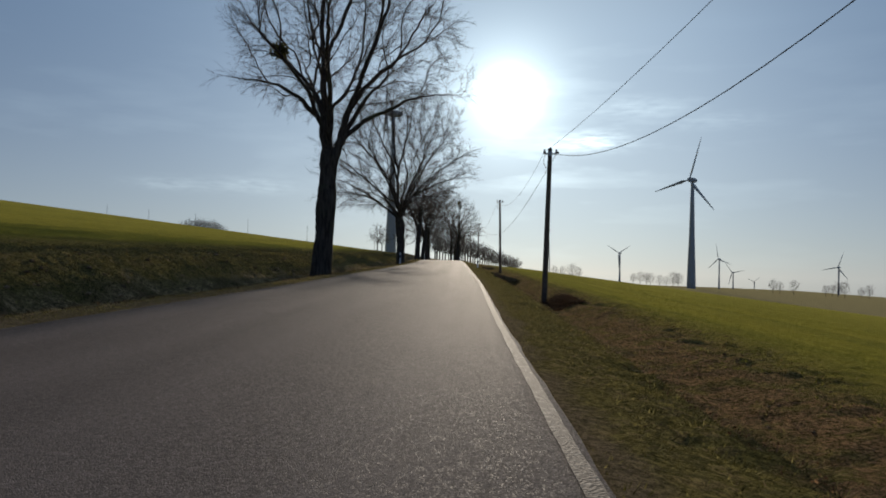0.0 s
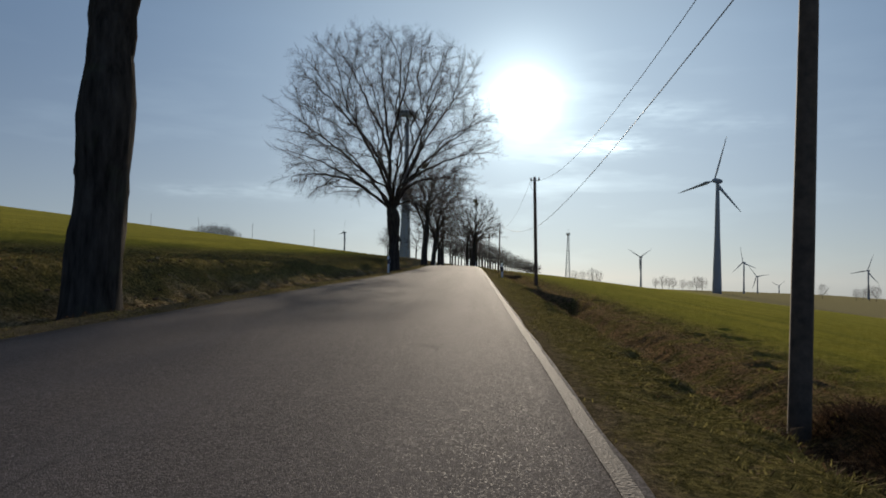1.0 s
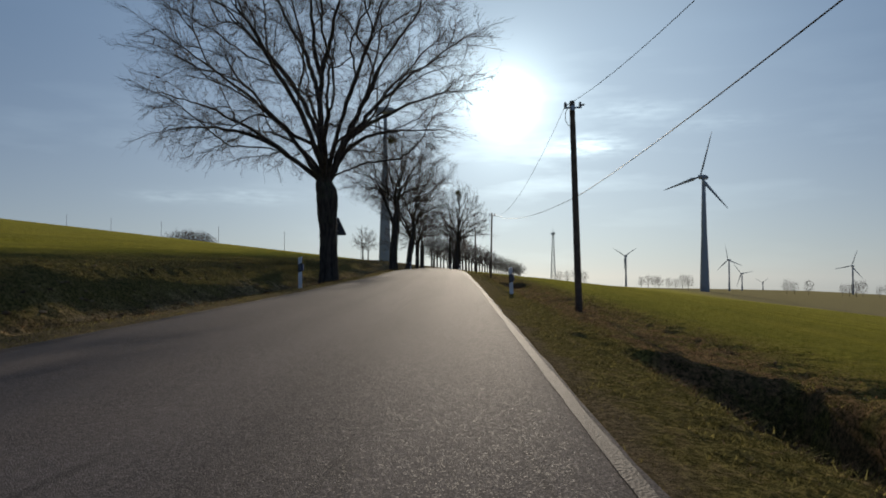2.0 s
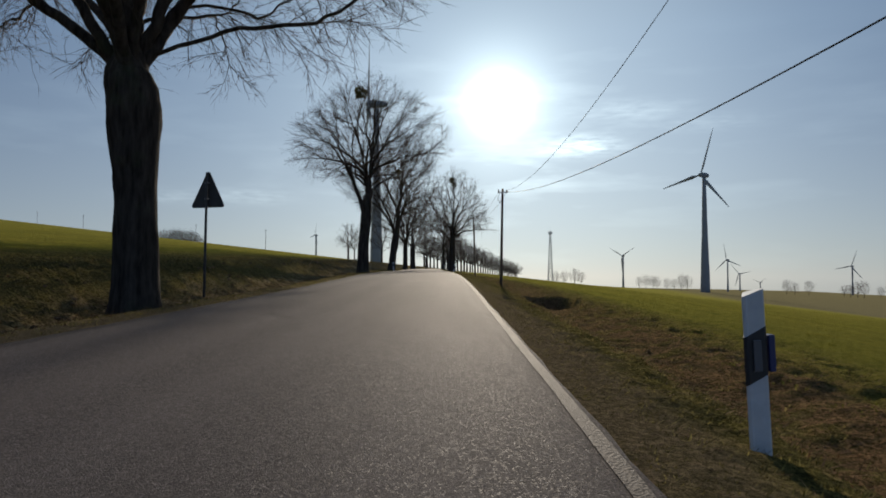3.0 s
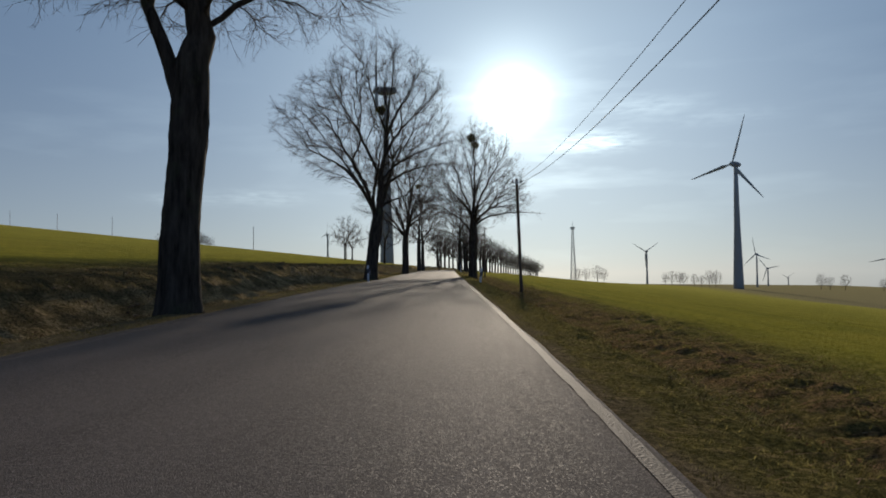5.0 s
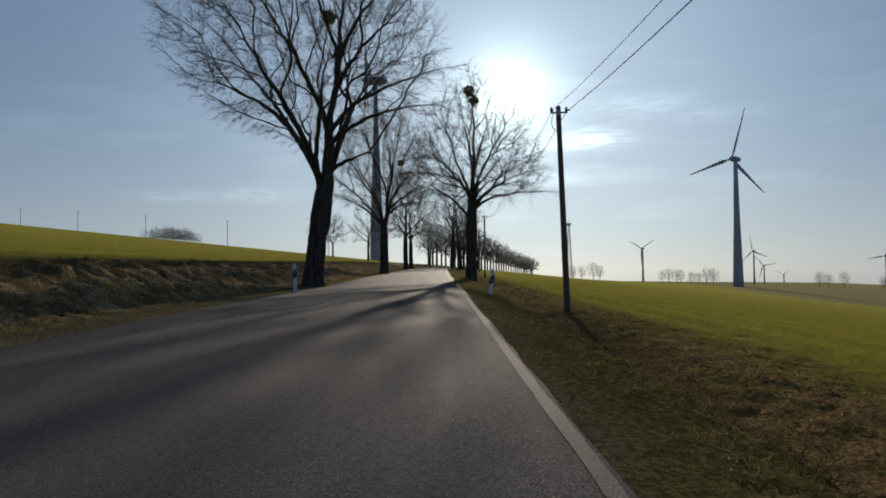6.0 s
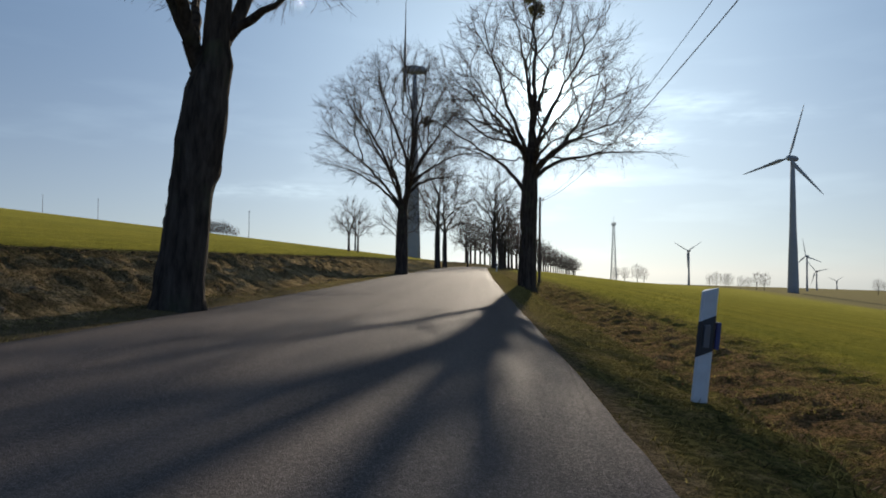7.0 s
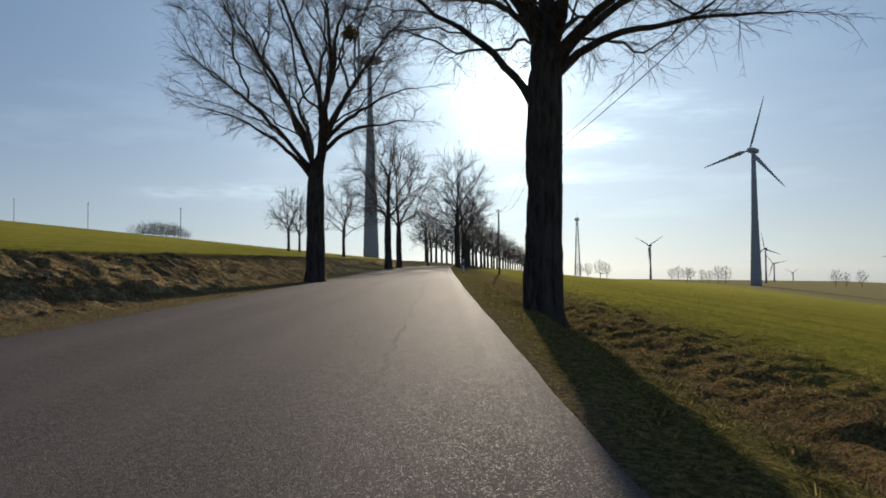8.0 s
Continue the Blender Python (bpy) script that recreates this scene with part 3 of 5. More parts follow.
def lumps(x, y):
    """Rounded hummocks with creases between them, about -0.5 to 1."""
    wx, wy = x + 0.12 * value_noise(x, y, 0.4, 7), y + 0.15 * value_noise(x, y, 0.5, 8)
    big, small = np.abs(value_noise(wx, wy, 0.46, 2)), np.abs(value_noise(wx, wy, 0.28, 3))
    return 0.25 * value_noise(x, y, 1.3, 1) + 0.42 * big + 0.6 * small + 0.4 * np.abs(value_noise(x, y, 0.18, 5)) - 0.55


def terrain(x, y):
    """The ground's height (arrays)."""
    x, y = np.asarray(x, float), np.asarray(y, float)
    p, xr = road_z(y), road_x(y)
    u = x - xr
    fall = np.interp(y, (0, 300, 450, 740, 1100), (0.112, 0.11, 0.1, 0.06, 0.045))
    ends = y + 0.5 * value_noise(x, y, 0.7, 31)
    crossing = np.clip((ends - 47.4) / 0.4, 0, 1) * np.clip((62 - y) / 8, 0, 1) + 0.4 * np.clip((ends - 84.1) / 0.4, 0, 1) * np.clip((96 - y) / 8, 0, 1)          # where the ditch is filled in
    right = np.interp(u, *zip(*RIGHT)) * (1 - crossing) + np.interp(u, *zip(*FILLED)) * crossing - fall * np.clip(u - 10, 0, 220) - 0.008 * np.clip(u - 230, 0, 350) - 9.0 * np.clip((u - 230) / 350, 0, 1) * np.clip((1500 - y) / 500, 0, 1) - 0.06 * np.maximum(u - 580, 0)
    right += 0.13 * (1 - (0.3 + 0.2 * np.clip((52 - y) / 8, 0, 1)) * np.clip((130 - y) / 8, 0, 1) * np.clip((u - 1.0) / 0.5, 0, 1) * np.clip((3.6 - u) / 0.6, 0, 1)) * (1 + 0.4 * np.clip((y - 138) / 8, 0, 1) * np.clip((u - 2.2) / 0.8, 0, 1)) * lumps(x, y) * np.clip((u - 0.12) / 1.1, 0, 1) * np.clip((9 - u) / 5.5, 0.0, 1) ** 1.5
    # the ditch deepens along two stretches, each ending in a pit below a steep bank
    for y0, y1, mid_u, half, depth, soft in ((6, 47.3, 2.25, 0.85, 0.22, 0.75), (42, 47.6, 2.45, 0.86, 0.78, 0.3), (70, 84.2, 2.9, 0.95, 0.16, 0.75), (80, 84.2, 3.15, 0.65, 0.45, 0.6)):
        along = np.clip((y - y0) / (0.7 * (y1 - y0)), 0, 1) * np.clip((y1 - ends) / 0.4, 0, 1)
        across = np.clip((half - np.abs(u - mid_u + 0.08 * value_noise(x, y, 1.6, 32))) / (soft * half), 0, 1)
        right -= depth * along ** 2 * (3 - 2 * along) * across ** 2 * (3 - 2 * across)
    left_u = -WIDTH - widen(y) - u
    hill_u = np.where(y < 300, xr, np.interp(y, (300, 420), (2.0, 0.0))) - WIDTH - x
    grade = 0.112 + 0.042 * np.clip((y - 430) / 500, 0, 1)
    crest = 300.0
    hill = np.where(hill_u < crest, hill_u - 8, crest - 8 - (hill_u - crest) * 0.5 + 60 * (1 - np.exp(-np.maximum(hill_u - crest, 0) / 60.0)))
    upper = np.clip((y - 112) / 12, 0, 1)
    left = np.interp(left_u, *zip(*LEFT)) * (1 - upper) + np.interp(left_u, *zip(*LEFT_UPPER)) * upper + np.where(hill_u > 8, hill * grade, 0)
    left += (0.16 + 0.12 * upper) * lumps(x, y) * np.clip((left_u - 0.6) / 1.0, 0, 1) * np.clip((6 - left_u) / 3, 0.25, 1) * np.clip((22 - left_u) / 10, 0, 1)
    return p + np.where(u > 0, right, np.where(left_u > 0, left, -0.05))


def ground_at(x, y):
    return float(terrain(x, y))


def make_ground_sheet():
    out = 12 * 1.3 ** np.arange(0, 24)
    out = out[out < 4600]
    right = np.concatenate([np.arange(0, 4.5, 0.085), np.arange(4.5, 7, 0.17), np.arange(7, 12, 0.6), out])
    left = np.concatenate([np.arange(0, 4.8, 0.15), np.arange(4.8, 12, 0.6), out])
    us = np.concatenate([-WIDTH - left[::-1], [-WIDTH * 0.66, -WIDTH * 0.33], right])
    ys = np.concatenate([[-450, -300, -200, -120, -80, -50, -35, -25], np.arange(-18, 2, 0.5), np.arange(2, 168, 0.125), np.arange(168, 190, 0.4), np.arange(190, 260, 1.5),
                         np.arange(260, 420, 4), 420 * 1.07 ** np.arange(0, 36)])
    ys = ys[ys < 4800]
    U, Y = np.meshgrid(us, ys)
    V = np.where(U < -WIDTH * 0.9, U - widen(Y), U)
    X = road_x(Y) + V
    Z = terrain(X, Y)
    h, w = U.shape
    i = np.arange(h - 1)[:, None] * w + np.arange(w - 1)[None]
    Q = np.stack([i, i + 1, i + w + 1, i + w], -1).reshape(-1, 4)
    me = mesh_np("ground", np.stack([X, Y, Z], -1).reshape(-1, 3), Q, GROUND)
    a = me.attributes.new("u", "FLOAT", "POINT")
    a.data.foreach_set("value", np.where(U > -WIDTH / 2, U, U + WIDTH).ravel().astype(np.float32))
    plough = np.clip((U - 150) / 10.0, 0, 1)
    a = me.attributes.new("plough", "FLOAT", "POINT")
    a.data.foreach_set("value", plough.ravel().astype(np.float32))
    return tagged(new("ground", me), "sloping winter crop field with grassy ditch banks beside the road", "ground", kind="structure")


make_ground_sheet()


def strip(name, u0, u1, y0, y1, step, lift, columns, material, skirt=0.0, ragged=0.0, seed=0):
    """A band that follows the road between two offsets from its edge."""
    rng = np.random.default_rng(seed)
    ys = np.concatenate([np.arange(y0, min(y1, 260), step), np.arange(260, y1, 5.0)]) if y1 > 260 else np.arange(y0, y1 + step, step)
    us = np.linspace(u0, u1, columns)
    U, Y = np.meshgrid(us, ys)
    U = U - widen(Y) * np.clip(-U / WIDTH, 0, 1)
    if ragged:
        j = np.cumsum(rng.normal(0, ragged * 0.4, len(ys)))
        j = (j - np.convolve(j, np.ones(15) / 15, "same")) + rng.normal(0, ragged * 0.3, len(ys))
        U[:, -1] += j
        j = np.cumsum(rng.normal(0, ragged * 0.4, len(ys)))
        U[:, 0] += (j - np.convolve(j, np.ones(15) / 15, "same"))
    crown = 0.05 * (1 - ((U + WIDTH / 2) / (WIDTH / 2)) ** 2)
    X, Z = road_x(Y) + U, road_z(Y) + crown + lift
    if skirt:
        X = np.concatenate([X[:, :1] - 0.03, X, X[:, -1:] + 0.03], 1)
        Z = np.concatenate([Z[:, :1] - skirt, Z, Z[:, -1:] - skirt], 1)
        Y = np.concatenate([Y[:, :1], Y, Y[:, -1:]], 1)
    h, w = X.shape
    i = np.arange(h - 1)[:, None] * w + np.arange(w - 1)[None]
    Q = np.stack([i, i + 1, i + w + 1, i + w], -1).reshape(-1, 4)
    me = mesh_np(name, np.stack([X, Y, Z], -1).reshape(-1, 3), Q, material)
    a = me.attributes.new("u", "FLOAT", "POINT")
    a.data.foreach_set("value", (X - road_x(Y)).ravel().astype(np.float32))
    return new(name, me)


tagged(strip("road", -WIDTH - 0.06, 0.03, -60, 560, 0.5, 0.0, 17, ASPHALT, 0.1, 0.018, 3), "narrow worn grey asphalt country road", "road", kind="structure")
tagged(strip("edge_line", -0.092, -0.005, -60, 129, 0.2, 0.005, 2, LINE, 0.0, 0.007, 4), "worn white painted road edge line", "road marking", kind="structure")
tagged(strip("edge_line", -WIDTH, -WIDTH + 0.055, -60, 126, 0.25, 0.005, 2, LINE, 0.0, 0.02, 5), "worn white painted road edge line", "road marking", kind="structure")


# ---- bare avenue trees ----
def crown_points(rng, count, height, low, width, belly, mid, top_power, skirt):
    """Points spread through a rounded, lobed crown. belly: where it is widest, from 0 (bottom) to 1; mid: its middle in x."""
    out = []
    lobes = [(rng.uniform(0, 2 * np.pi), rng.uniform(0.1, 0.9), rng.uniform(-0.34, 0.16)) for _ in range(14)]
    n = 0
    while n < count:
        q = rng.random(4000)
        a = rng.uniform(0, 2 * np.pi, 4000)
        r = rng.random(4000) ** 0.42
        rim = np.where(q < belly, (1 - (np.clip(belly - q, 0, 1) / belly) ** 2.0 * (1 - skirt)), (1 - np.clip((q - belly) / (1 - belly), 0, 1) ** top_power) ** 0.6)
        for la, lq, amp in lobes:
            rim = rim * (1 + amp * np.exp(2.2 * (np.cos(a - la) - 1) - ((q - lq) / 0.2) ** 2))
        keep = rng.random(4000) < rim ** 2
        rad = r * rim * width / 2
        p = np.stack([mid + rad * np.cos(a), rad * np.sin(a), low + (height - low) * q], 1)[keep]
        out.append(p)
        n += len(p)
    return np.concatenate(out)[:count]


def grow(seed, height, fork, width, low, trunk_r, mid, belly, top_power, skirt, bend, limbs, boughs, count, step, reach, clear):
    """A bare tree's skeleton: limbs set by hand, the finer boughs grown towards the free room in the crown.
    limbs: start x and z, tip x, y and z about the foot. Returns points, parents and limb numbers."""
    rng = np.random.default_rng(seed)
    z = fork * 0.72
    P, parent, limb = [np.array([bend * 0.72 ** 1.3, 0.0, z])], [-1], [-1]
    while z < fork:
        z += step
        P.append(np.array([bend * min(1, z / fork) ** 1.3, 0.0, z]))
        parent.append(len(P) - 2)
        limb.append(-1)
    run = [0.0] * len(P)          # length of bough from the trunk to each point
    part_way = [0.0] * len(P)     # how far out on its own bough

    def bough(i, e, k, arch, shake):
        """A bough from point i to the tip e, leaving along its parent and arching over."""
        a = P[i]
        ln = np.linalg.norm(e - a)
        head = a - P[parent[i]] if parent[i] >= 0 else np.array([0, 0, 1.0])
        head = head / (np.linalg.norm(head) + 1e-9)
        flat = 1 - abs(e[2] - a[2]) / ln
        c1 = a + (head * 0.55 + (e - a) / ln * 0.45) * ln * 0.3 + np.array([0, 0, arch * ln * flat * 0.6])
        c2 = a + (e - a) * 0.66 + np.array([0, 0, arch * ln * flat])
        m = max(3, int(ln * 1.04 / step))
        s = np.linspace(0, 1, m + 1)[1:, None]
        b = (1 - s) ** 3 * a + 3 * (1 - s) ** 2 * s * c1 + 3 * (1 - s) * s ** 2 * c2 + s ** 3 * e
        kink = np.cumsum(rng.normal(0, shake, (m, 3)), 0)
        b += kink - s * kink[-1] + 0.35 * shake * ln ** 0.5 * np.sin(s * rng.uniform(6, 11) + rng.uniform(0, 6, 3)) * np.sin(s * np.pi)
        last = i
        for f, p in zip(s[:, 0], b):
            part_way.append(float(f))
            run.append(run[last] + float(np.linalg.norm(p - P[last])))
            P.append(p)
            parent.append(last)
            limb.append(k)
            last = len(P) - 1

    def holder(e, weight, outer, floor):
        """The point from which a bough to e is shortest, counting the way along the tree; it must not turn back on its parent."""
        A = np.array(P)
        v = e - A
        d = np.linalg.norm(v, axis=1) + 1e-9
        up = A - A[np.maximum(np.array(parent), 0)]
        up /= np.linalg.norm(up, axis=1, keepdims=True) + 1e-9
        cost = d + weight * np.array(run) + 0.9 * d * np.clip(0.7 - (up * v).sum(1) / d, 0, 2)
        cost[(A[:, 2] < floor) | (np.array(part_way) > outer)] = 1e6
        return int(np.argmin(cost))

    for k, (sx, sz, ex, ey, ez) in enumerate(sorted(limbs, key=lambda b: (b[0] != 0, -b[4]))):
        e = np.array([ex, ey, ez])
        if sx == 0:
            i = holder(e, 0.85, 0.4, sz - 0.3)
        else:
            A = np.array(P)
            i = int(np.argmin((A[:, 0] - sx) ** 2 + (A[:, 2] - sz) ** 2 + 0.05 * A[:, 1] ** 2))
        bough(i, e, k, 0.2, 0.035)
    boughs_from = len(P)
    # boughs of the second order, to points well apart from one another
    spots = crown_points(rng, boughs * 5, height * 0.97, low + 0.03 * (height - low), width * 0.94, belly, mid, top_power, skirt)
    spots = spots[(np.hypot(spots[:, 0] - mid * 0.5, spots[:, 1]) > 1.2) | (spots[:, 2] > fork + 1.8)]
    chosen = []
    far = np.full(len(spots), 1e9)
    for _ in range(boughs):
        i = int(np.argmax(far)) if chosen else 0
        chosen.append(spots[i])
        far = np.minimum(far, np.linalg.norm(spots - spots[i], axis=1))
    A = np.array(P)
    chosen.sort(key=lambda c: float(np.linalg.norm(A - c, axis=1).min()))
    for e in chosen:
        i = holder(e, 0.6, 0.85, fork + 0.4)
        bough(i, e, max(0, limb[i]), 0.1, 0.04)
    least = np.array([(0.5 if limb[n] <= 0 else 0.31) * trunk_r * (1 - f) ** 1.1 if n < boughs_from else 0.0 for n, f in enumerate(part_way)])
    aim = crown_points(rng, count, height, low, width, belly, mid, top_power, skirt)
    aim = aim[(np.hypot(aim[:, 0] - mid * 0.5, aim[:, 1]) > 1.2) | (aim[:, 2] > fork + 1.2)]
    P = np.array(P)
    parent, limb = list(parent), list(limb)
    way = np.zeros_like(P)
    way[1:] = P[1:] - P[np.array(parent[1:])]
    way /= np.linalg.norm(way, axis=1, keepdims=True) + 1e-9
    kids = np.bincount(np.array(parent[1:]), minlength=len(P))
    open_node = np.array(limb) >= 0
    best = np.full(len(aim), 1e9)
    who = np.zeros(len(aim), int)

    def nearest(new_p, first):
        nonlocal best, who
        for c in range(0, len(new_p), 800):
            d = np.linalg.norm(aim[:, None] - new_p[None, c:c + 800], axis=2)
            j = d.argmin(1)
            dj = d[np.arange(len(aim)), j]
            better = dj < best
            best, who = np.where(better, dj, best), np.where(better, first + c + j, who)

    nearest(P, 0)
    for turn in range(70):
        near = best < reach
        if near.sum() < 3:
            break
        v = aim[near] - P[who[near]]
        v /= np.linalg.norm(v, axis=1, keepdims=True) + 1e-9
        total = np.zeros_like(P)
        np.add.at(total, who[near], v)
        nodes = np.unique(who[near])
        nodes = nodes[(kids[nodes] < 3) & open_node[nodes]]
        if not len(nodes):
            break
        d = total[nodes]
        d /= np.linalg.norm(d, axis=1, keepdims=True) + 1e-9
        d = d + 0.75 * way[nodes] + np.array([0, 0, 0.08]) + rng.normal(0, 0.12, d.shape)
        d /= np.linalg.norm(d, axis=1, keepdims=True) + 1e-9
        fresh = P[nodes] + d * step
        first = len(P)
        P, way = np.concatenate([P, fresh]), np.concatenate([way, d])
        parent += nodes.tolist()
        limb += [limb[i] for i in nodes]
        kids = np.concatenate([kids, np.zeros(len(nodes), int)])
        kids[nodes] += 1
        open_node = np.concatenate([open_node, np.ones(len(nodes), bool)])
        nearest(fresh, first)
        stay = best > clear
        aim, best, who = aim[stay], best[stay], who[stay]
        if len(aim) < 4:
            break
    return rng, P, np.array(parent), np.array(limb), way, np.concatenate([least, np.zeros(len(P) - len(least))])


def thickness(parent, trunk_r, tip):
    """Radii by which every bough carries what grows from it."""
    n = len(parent)
    leaf = np.ones(n, bool)
    leaf[parent[parent >= 0]] = False
    power = max(1.7, math.log(leaf.sum()) / math.log(trunk_r * 0.95 / tip))
    load = np.where(leaf, 1.0, 0.0)
    for i in range(n - 1, 0, -1):
        load[parent[i]] += load[i]
    return tip * load ** (1 / power)


def branch_tubes(P, parent, R, pick, sides):
    """Tubes of the picked nodes: each joins its parent's ring where it is the stoutest child, or starts a ring of its own there."""
    n = len(P)
    order = np.argsort(-R, kind="stable")
    main = np.full(n, -1)
    for i in order[::-1]:
        if parent[i] >= 0:
            main[parent[i]] = i          # the stoutest child is written last
    ids = np.flatnonzero(pick & (parent >= 0))
    here = np.full(n, -1)
    here[ids] = np.arange(len(ids))
    start = (main[parent[ids]] != ids) | (here[parent[ids]] < 0)
    s_ids = ids[start]
    pts = np.concatenate([P[ids], P[parent[s_ids]]])
    rad = np.concatenate([R[ids], np.minimum(R[s_ids] * 1.12, R[parent[s_ids]])])
    prev = here[parent[ids]]
    prev[start] = len(ids) + np.arange(len(s_ids))
    t = P[ids] - P[parent[ids]]
    t /= np.linalg.norm(t, axis=1, keepdims=True) + 1e-9
    nxt = main[ids]
    ahead = np.where((nxt >= 0)[:, None], P[np.maximum(nxt, 0)] - P[ids], t)
    ahead /= np.linalg.norm(ahead, axis=1, keepdims=True) + 1e-9
    mean = t + ahead
    mean /= np.linalg.norm(mean, axis=1, keepdims=True) + 1e-9
    T = np.concatenate([mean, t[start]])
    A = np.cross(T, np.array([0.25, 0.96, 0.1]))
    A /= np.linalg.norm(A, axis=1, keepdims=True) + 1e-9
    B = np.cross(T, A)
    ang = np.arange(sides) * 2 * np.pi / sides
    V = pts[:, None] + rad[:, None, None] * (A[:, None] * np.cos(ang)[:, None] + B[:, None] * np.sin(ang)[:, None])
    j = np.arange(sides)
    lo, hi = prev[:, None] * sides, np.arange(len(ids))[:, None] * sides
    Q = np.stack([lo + j, lo + (j + 1) % sides, hi + (j + 1) % sides, hi + j], -1).reshape(-1, 4)
    return V.reshape(-1, 3), Q


def make_tree(seed, height=16, fork=4.5, width=12, trunk_r=0.4, low=6.0, mid=0.0, belly=0.35, top_power=2.2, skirt=0.6, bend=0.0, limbs=(), boughs=170, count=2300, step=0.3, reach=3.2, clear=0.52,
              tip=0.0075, shoots=3, twig_r=0.0045, fine=True, label="", name="lime_tree", group="avenue trees", head=0.0):
    """A bare avenue tree at the origin: trunk, limbs with their boughs, and a crown of twigs."""
    rng, P, parent, limb, way, least = grow(seed, height, fork, width, low, trunk_r, mid, belly, top_power, skirt, bend, limbs, boughs, count, step, reach, clear)
    R = np.minimum(np.maximum(thickness(parent, trunk_r, tip), least), trunk_r * 0.8)
    tree = empty(name, Matrix(), label or "tall bare lime tree with dark bark beside the road", "tree", group)
    tz = np.concatenate([[-0.3, 0.0, 0.15, 0.35, 0.7, 1.1], np.linspace(1.5, fork * 0.72, 22 if fine else 6)])
    s = np.clip(tz / fork, 0, 1)
    tx = bend * s ** 1.3 + 0.05 * trunk_r * np.sin(tz * 1.6 + seed) * np.clip((fork * 0.72 - tz) / 0.8, 0, 1)
    ty = 0.05 * trunk_r * np.sin(tz * 1.3 + 2 * seed)
    tr = trunk_r * np.interp(tz, [-0.3, 0, 0.15, 0.35, 0.7, 1.1, fork * 0.55, fork * 0.72], [1.5, 1.32, 1.2, 1.12, 1.05, 1.01, 0.94, 0.97])
    # above the fork the trunk runs on into its stoutest limb
    stem, i = [], 0
    while len(stem) < 0.75 * fork / step:
        kids = np.flatnonzero(parent == i)
        if not len(kids):
            break
        i = int(kids[np.argmax(R[kids])])
        stem.append(i)
    f = np.linspace(0, 1, len(stem))
    tx, ty, tz = np.concatenate([tx, P[stem, 0]]), np.concatenate([ty * np.clip((fork * 0.72 - tz) / 0.8, 0, 1), P[stem, 1]]), np.concatenate([tz, P[stem, 2]])
    tr = np.concatenate([tr, np.maximum(R[stem] * (1.1 - 0.25 * f), trunk_r * (0.97 - 0.97 * f ** 1.8) * np.minimum(1, 1.6 * R[stem] / trunk_r + 0.2 + 0.5 * (1 - f)))])
    tr *= 1 + head * np.clip((tz - 0.6 * fork) / (0.45 * fork), 0, 1)          # the swollen head where the stems part
    v, q = tubes(np.stack([tx, ty, tz], 1)[None], tr[None], 20 if fine else 8)
    cx, cy = np.interp(v[:, 2], tz, tx), np.interp(v[:, 2], tz, ty)
    ang = np.arctan2(v[:, 1] - cy, v[:, 0] - cx)
    root = np.clip(1 - v[:, 2] / 0.9, 0, 1) ** 2 * 0.1 * np.sin(ang * 5 + seed)
    burr = value_noise(2.0 * np.cos(ang) + 9 * seed, v[:, 2] * 2.4 + 2.0 * np.sin(ang), 1.0, seed)
    knob = value_noise(3.2 * np.cos(ang) + 5 * seed, v[:, 2] * 5.5 + 3.2 * np.sin(ang), 1.0, seed + 3)
    ridge = 1 + 0.02 * np.sin(ang * 7 + v[:, 2] * 1.7) + root + 0.14 * np.clip(burr - 0.2, 0, 1) + 0.1 * np.clip(knob - 0.35, 0, 1)
    v[:, 0], v[:, 1] = cx + (v[:, 0] - cx) * ridge, cy + (v[:, 1] - cy) * ridge
    part("trunk", mesh_np("trunk", v, q, BARK), None, tree)
    stout = R > (0.017 if fine else 0.03)
    for k in range(len(limbs)):
        mine = stout & (limb == k)
        if mine.sum() < 2:
            continue
        thick = mine & (R > 0.06)
        chunks = [branch_tubes(P, parent, R, m, n) for m, n in ((thick, 9 if fine else 5), (mine & ~thick, 5 if fine else 3)) if m.any()]
        part("limb", mesh_np("limb", *join(chunks), BARK), None, tree)
    thin = ~stout & (limb >= 0)
    chunks = [halved(branch_tubes(P, parent, R, thin, 3))]
    # shoots off every slender bough, each with side twigs
    host = np.flatnonzero((R < 0.03) & (limb >= 0))
    host = np.repeat(host, shoots)
    rnd = rng.normal(size=(len(host), 3))
    out = P[host] - np.array([mid, 0, low + 0.25 * (height - low)])
    out /= np.linalg.norm(out, axis=1, keepdims=True) + 1e-9
    d = way[host] * 0.8 + rnd * 0.42 + out * 0.5
    d /= np.linalg.norm(d, axis=1, keepdims=True)
    ln = rng.uniform(0.45, 1.0, len(host)) * (step / 0.3) ** 0.5
    base = P[host] + way[host] * (rng.uniform(-1, 0, len(host)) * step)[:, None]
    turn = d + rng.normal(0, 0.28, d.shape) + np.array([0, 0, 0.1])
    turn /= np.linalg.norm(turn, axis=1, keepdims=True)
    S = np.stack([base, base + d * (ln * 0.5)[:, None], base + (d + turn) * (ln * 0.5)[:, None]], 1)
    chunks.append(halved(tubes(S, np.array([1.25, 1.0, 0.6])[None] * np.full((len(S), 1), twig_r), 3)))
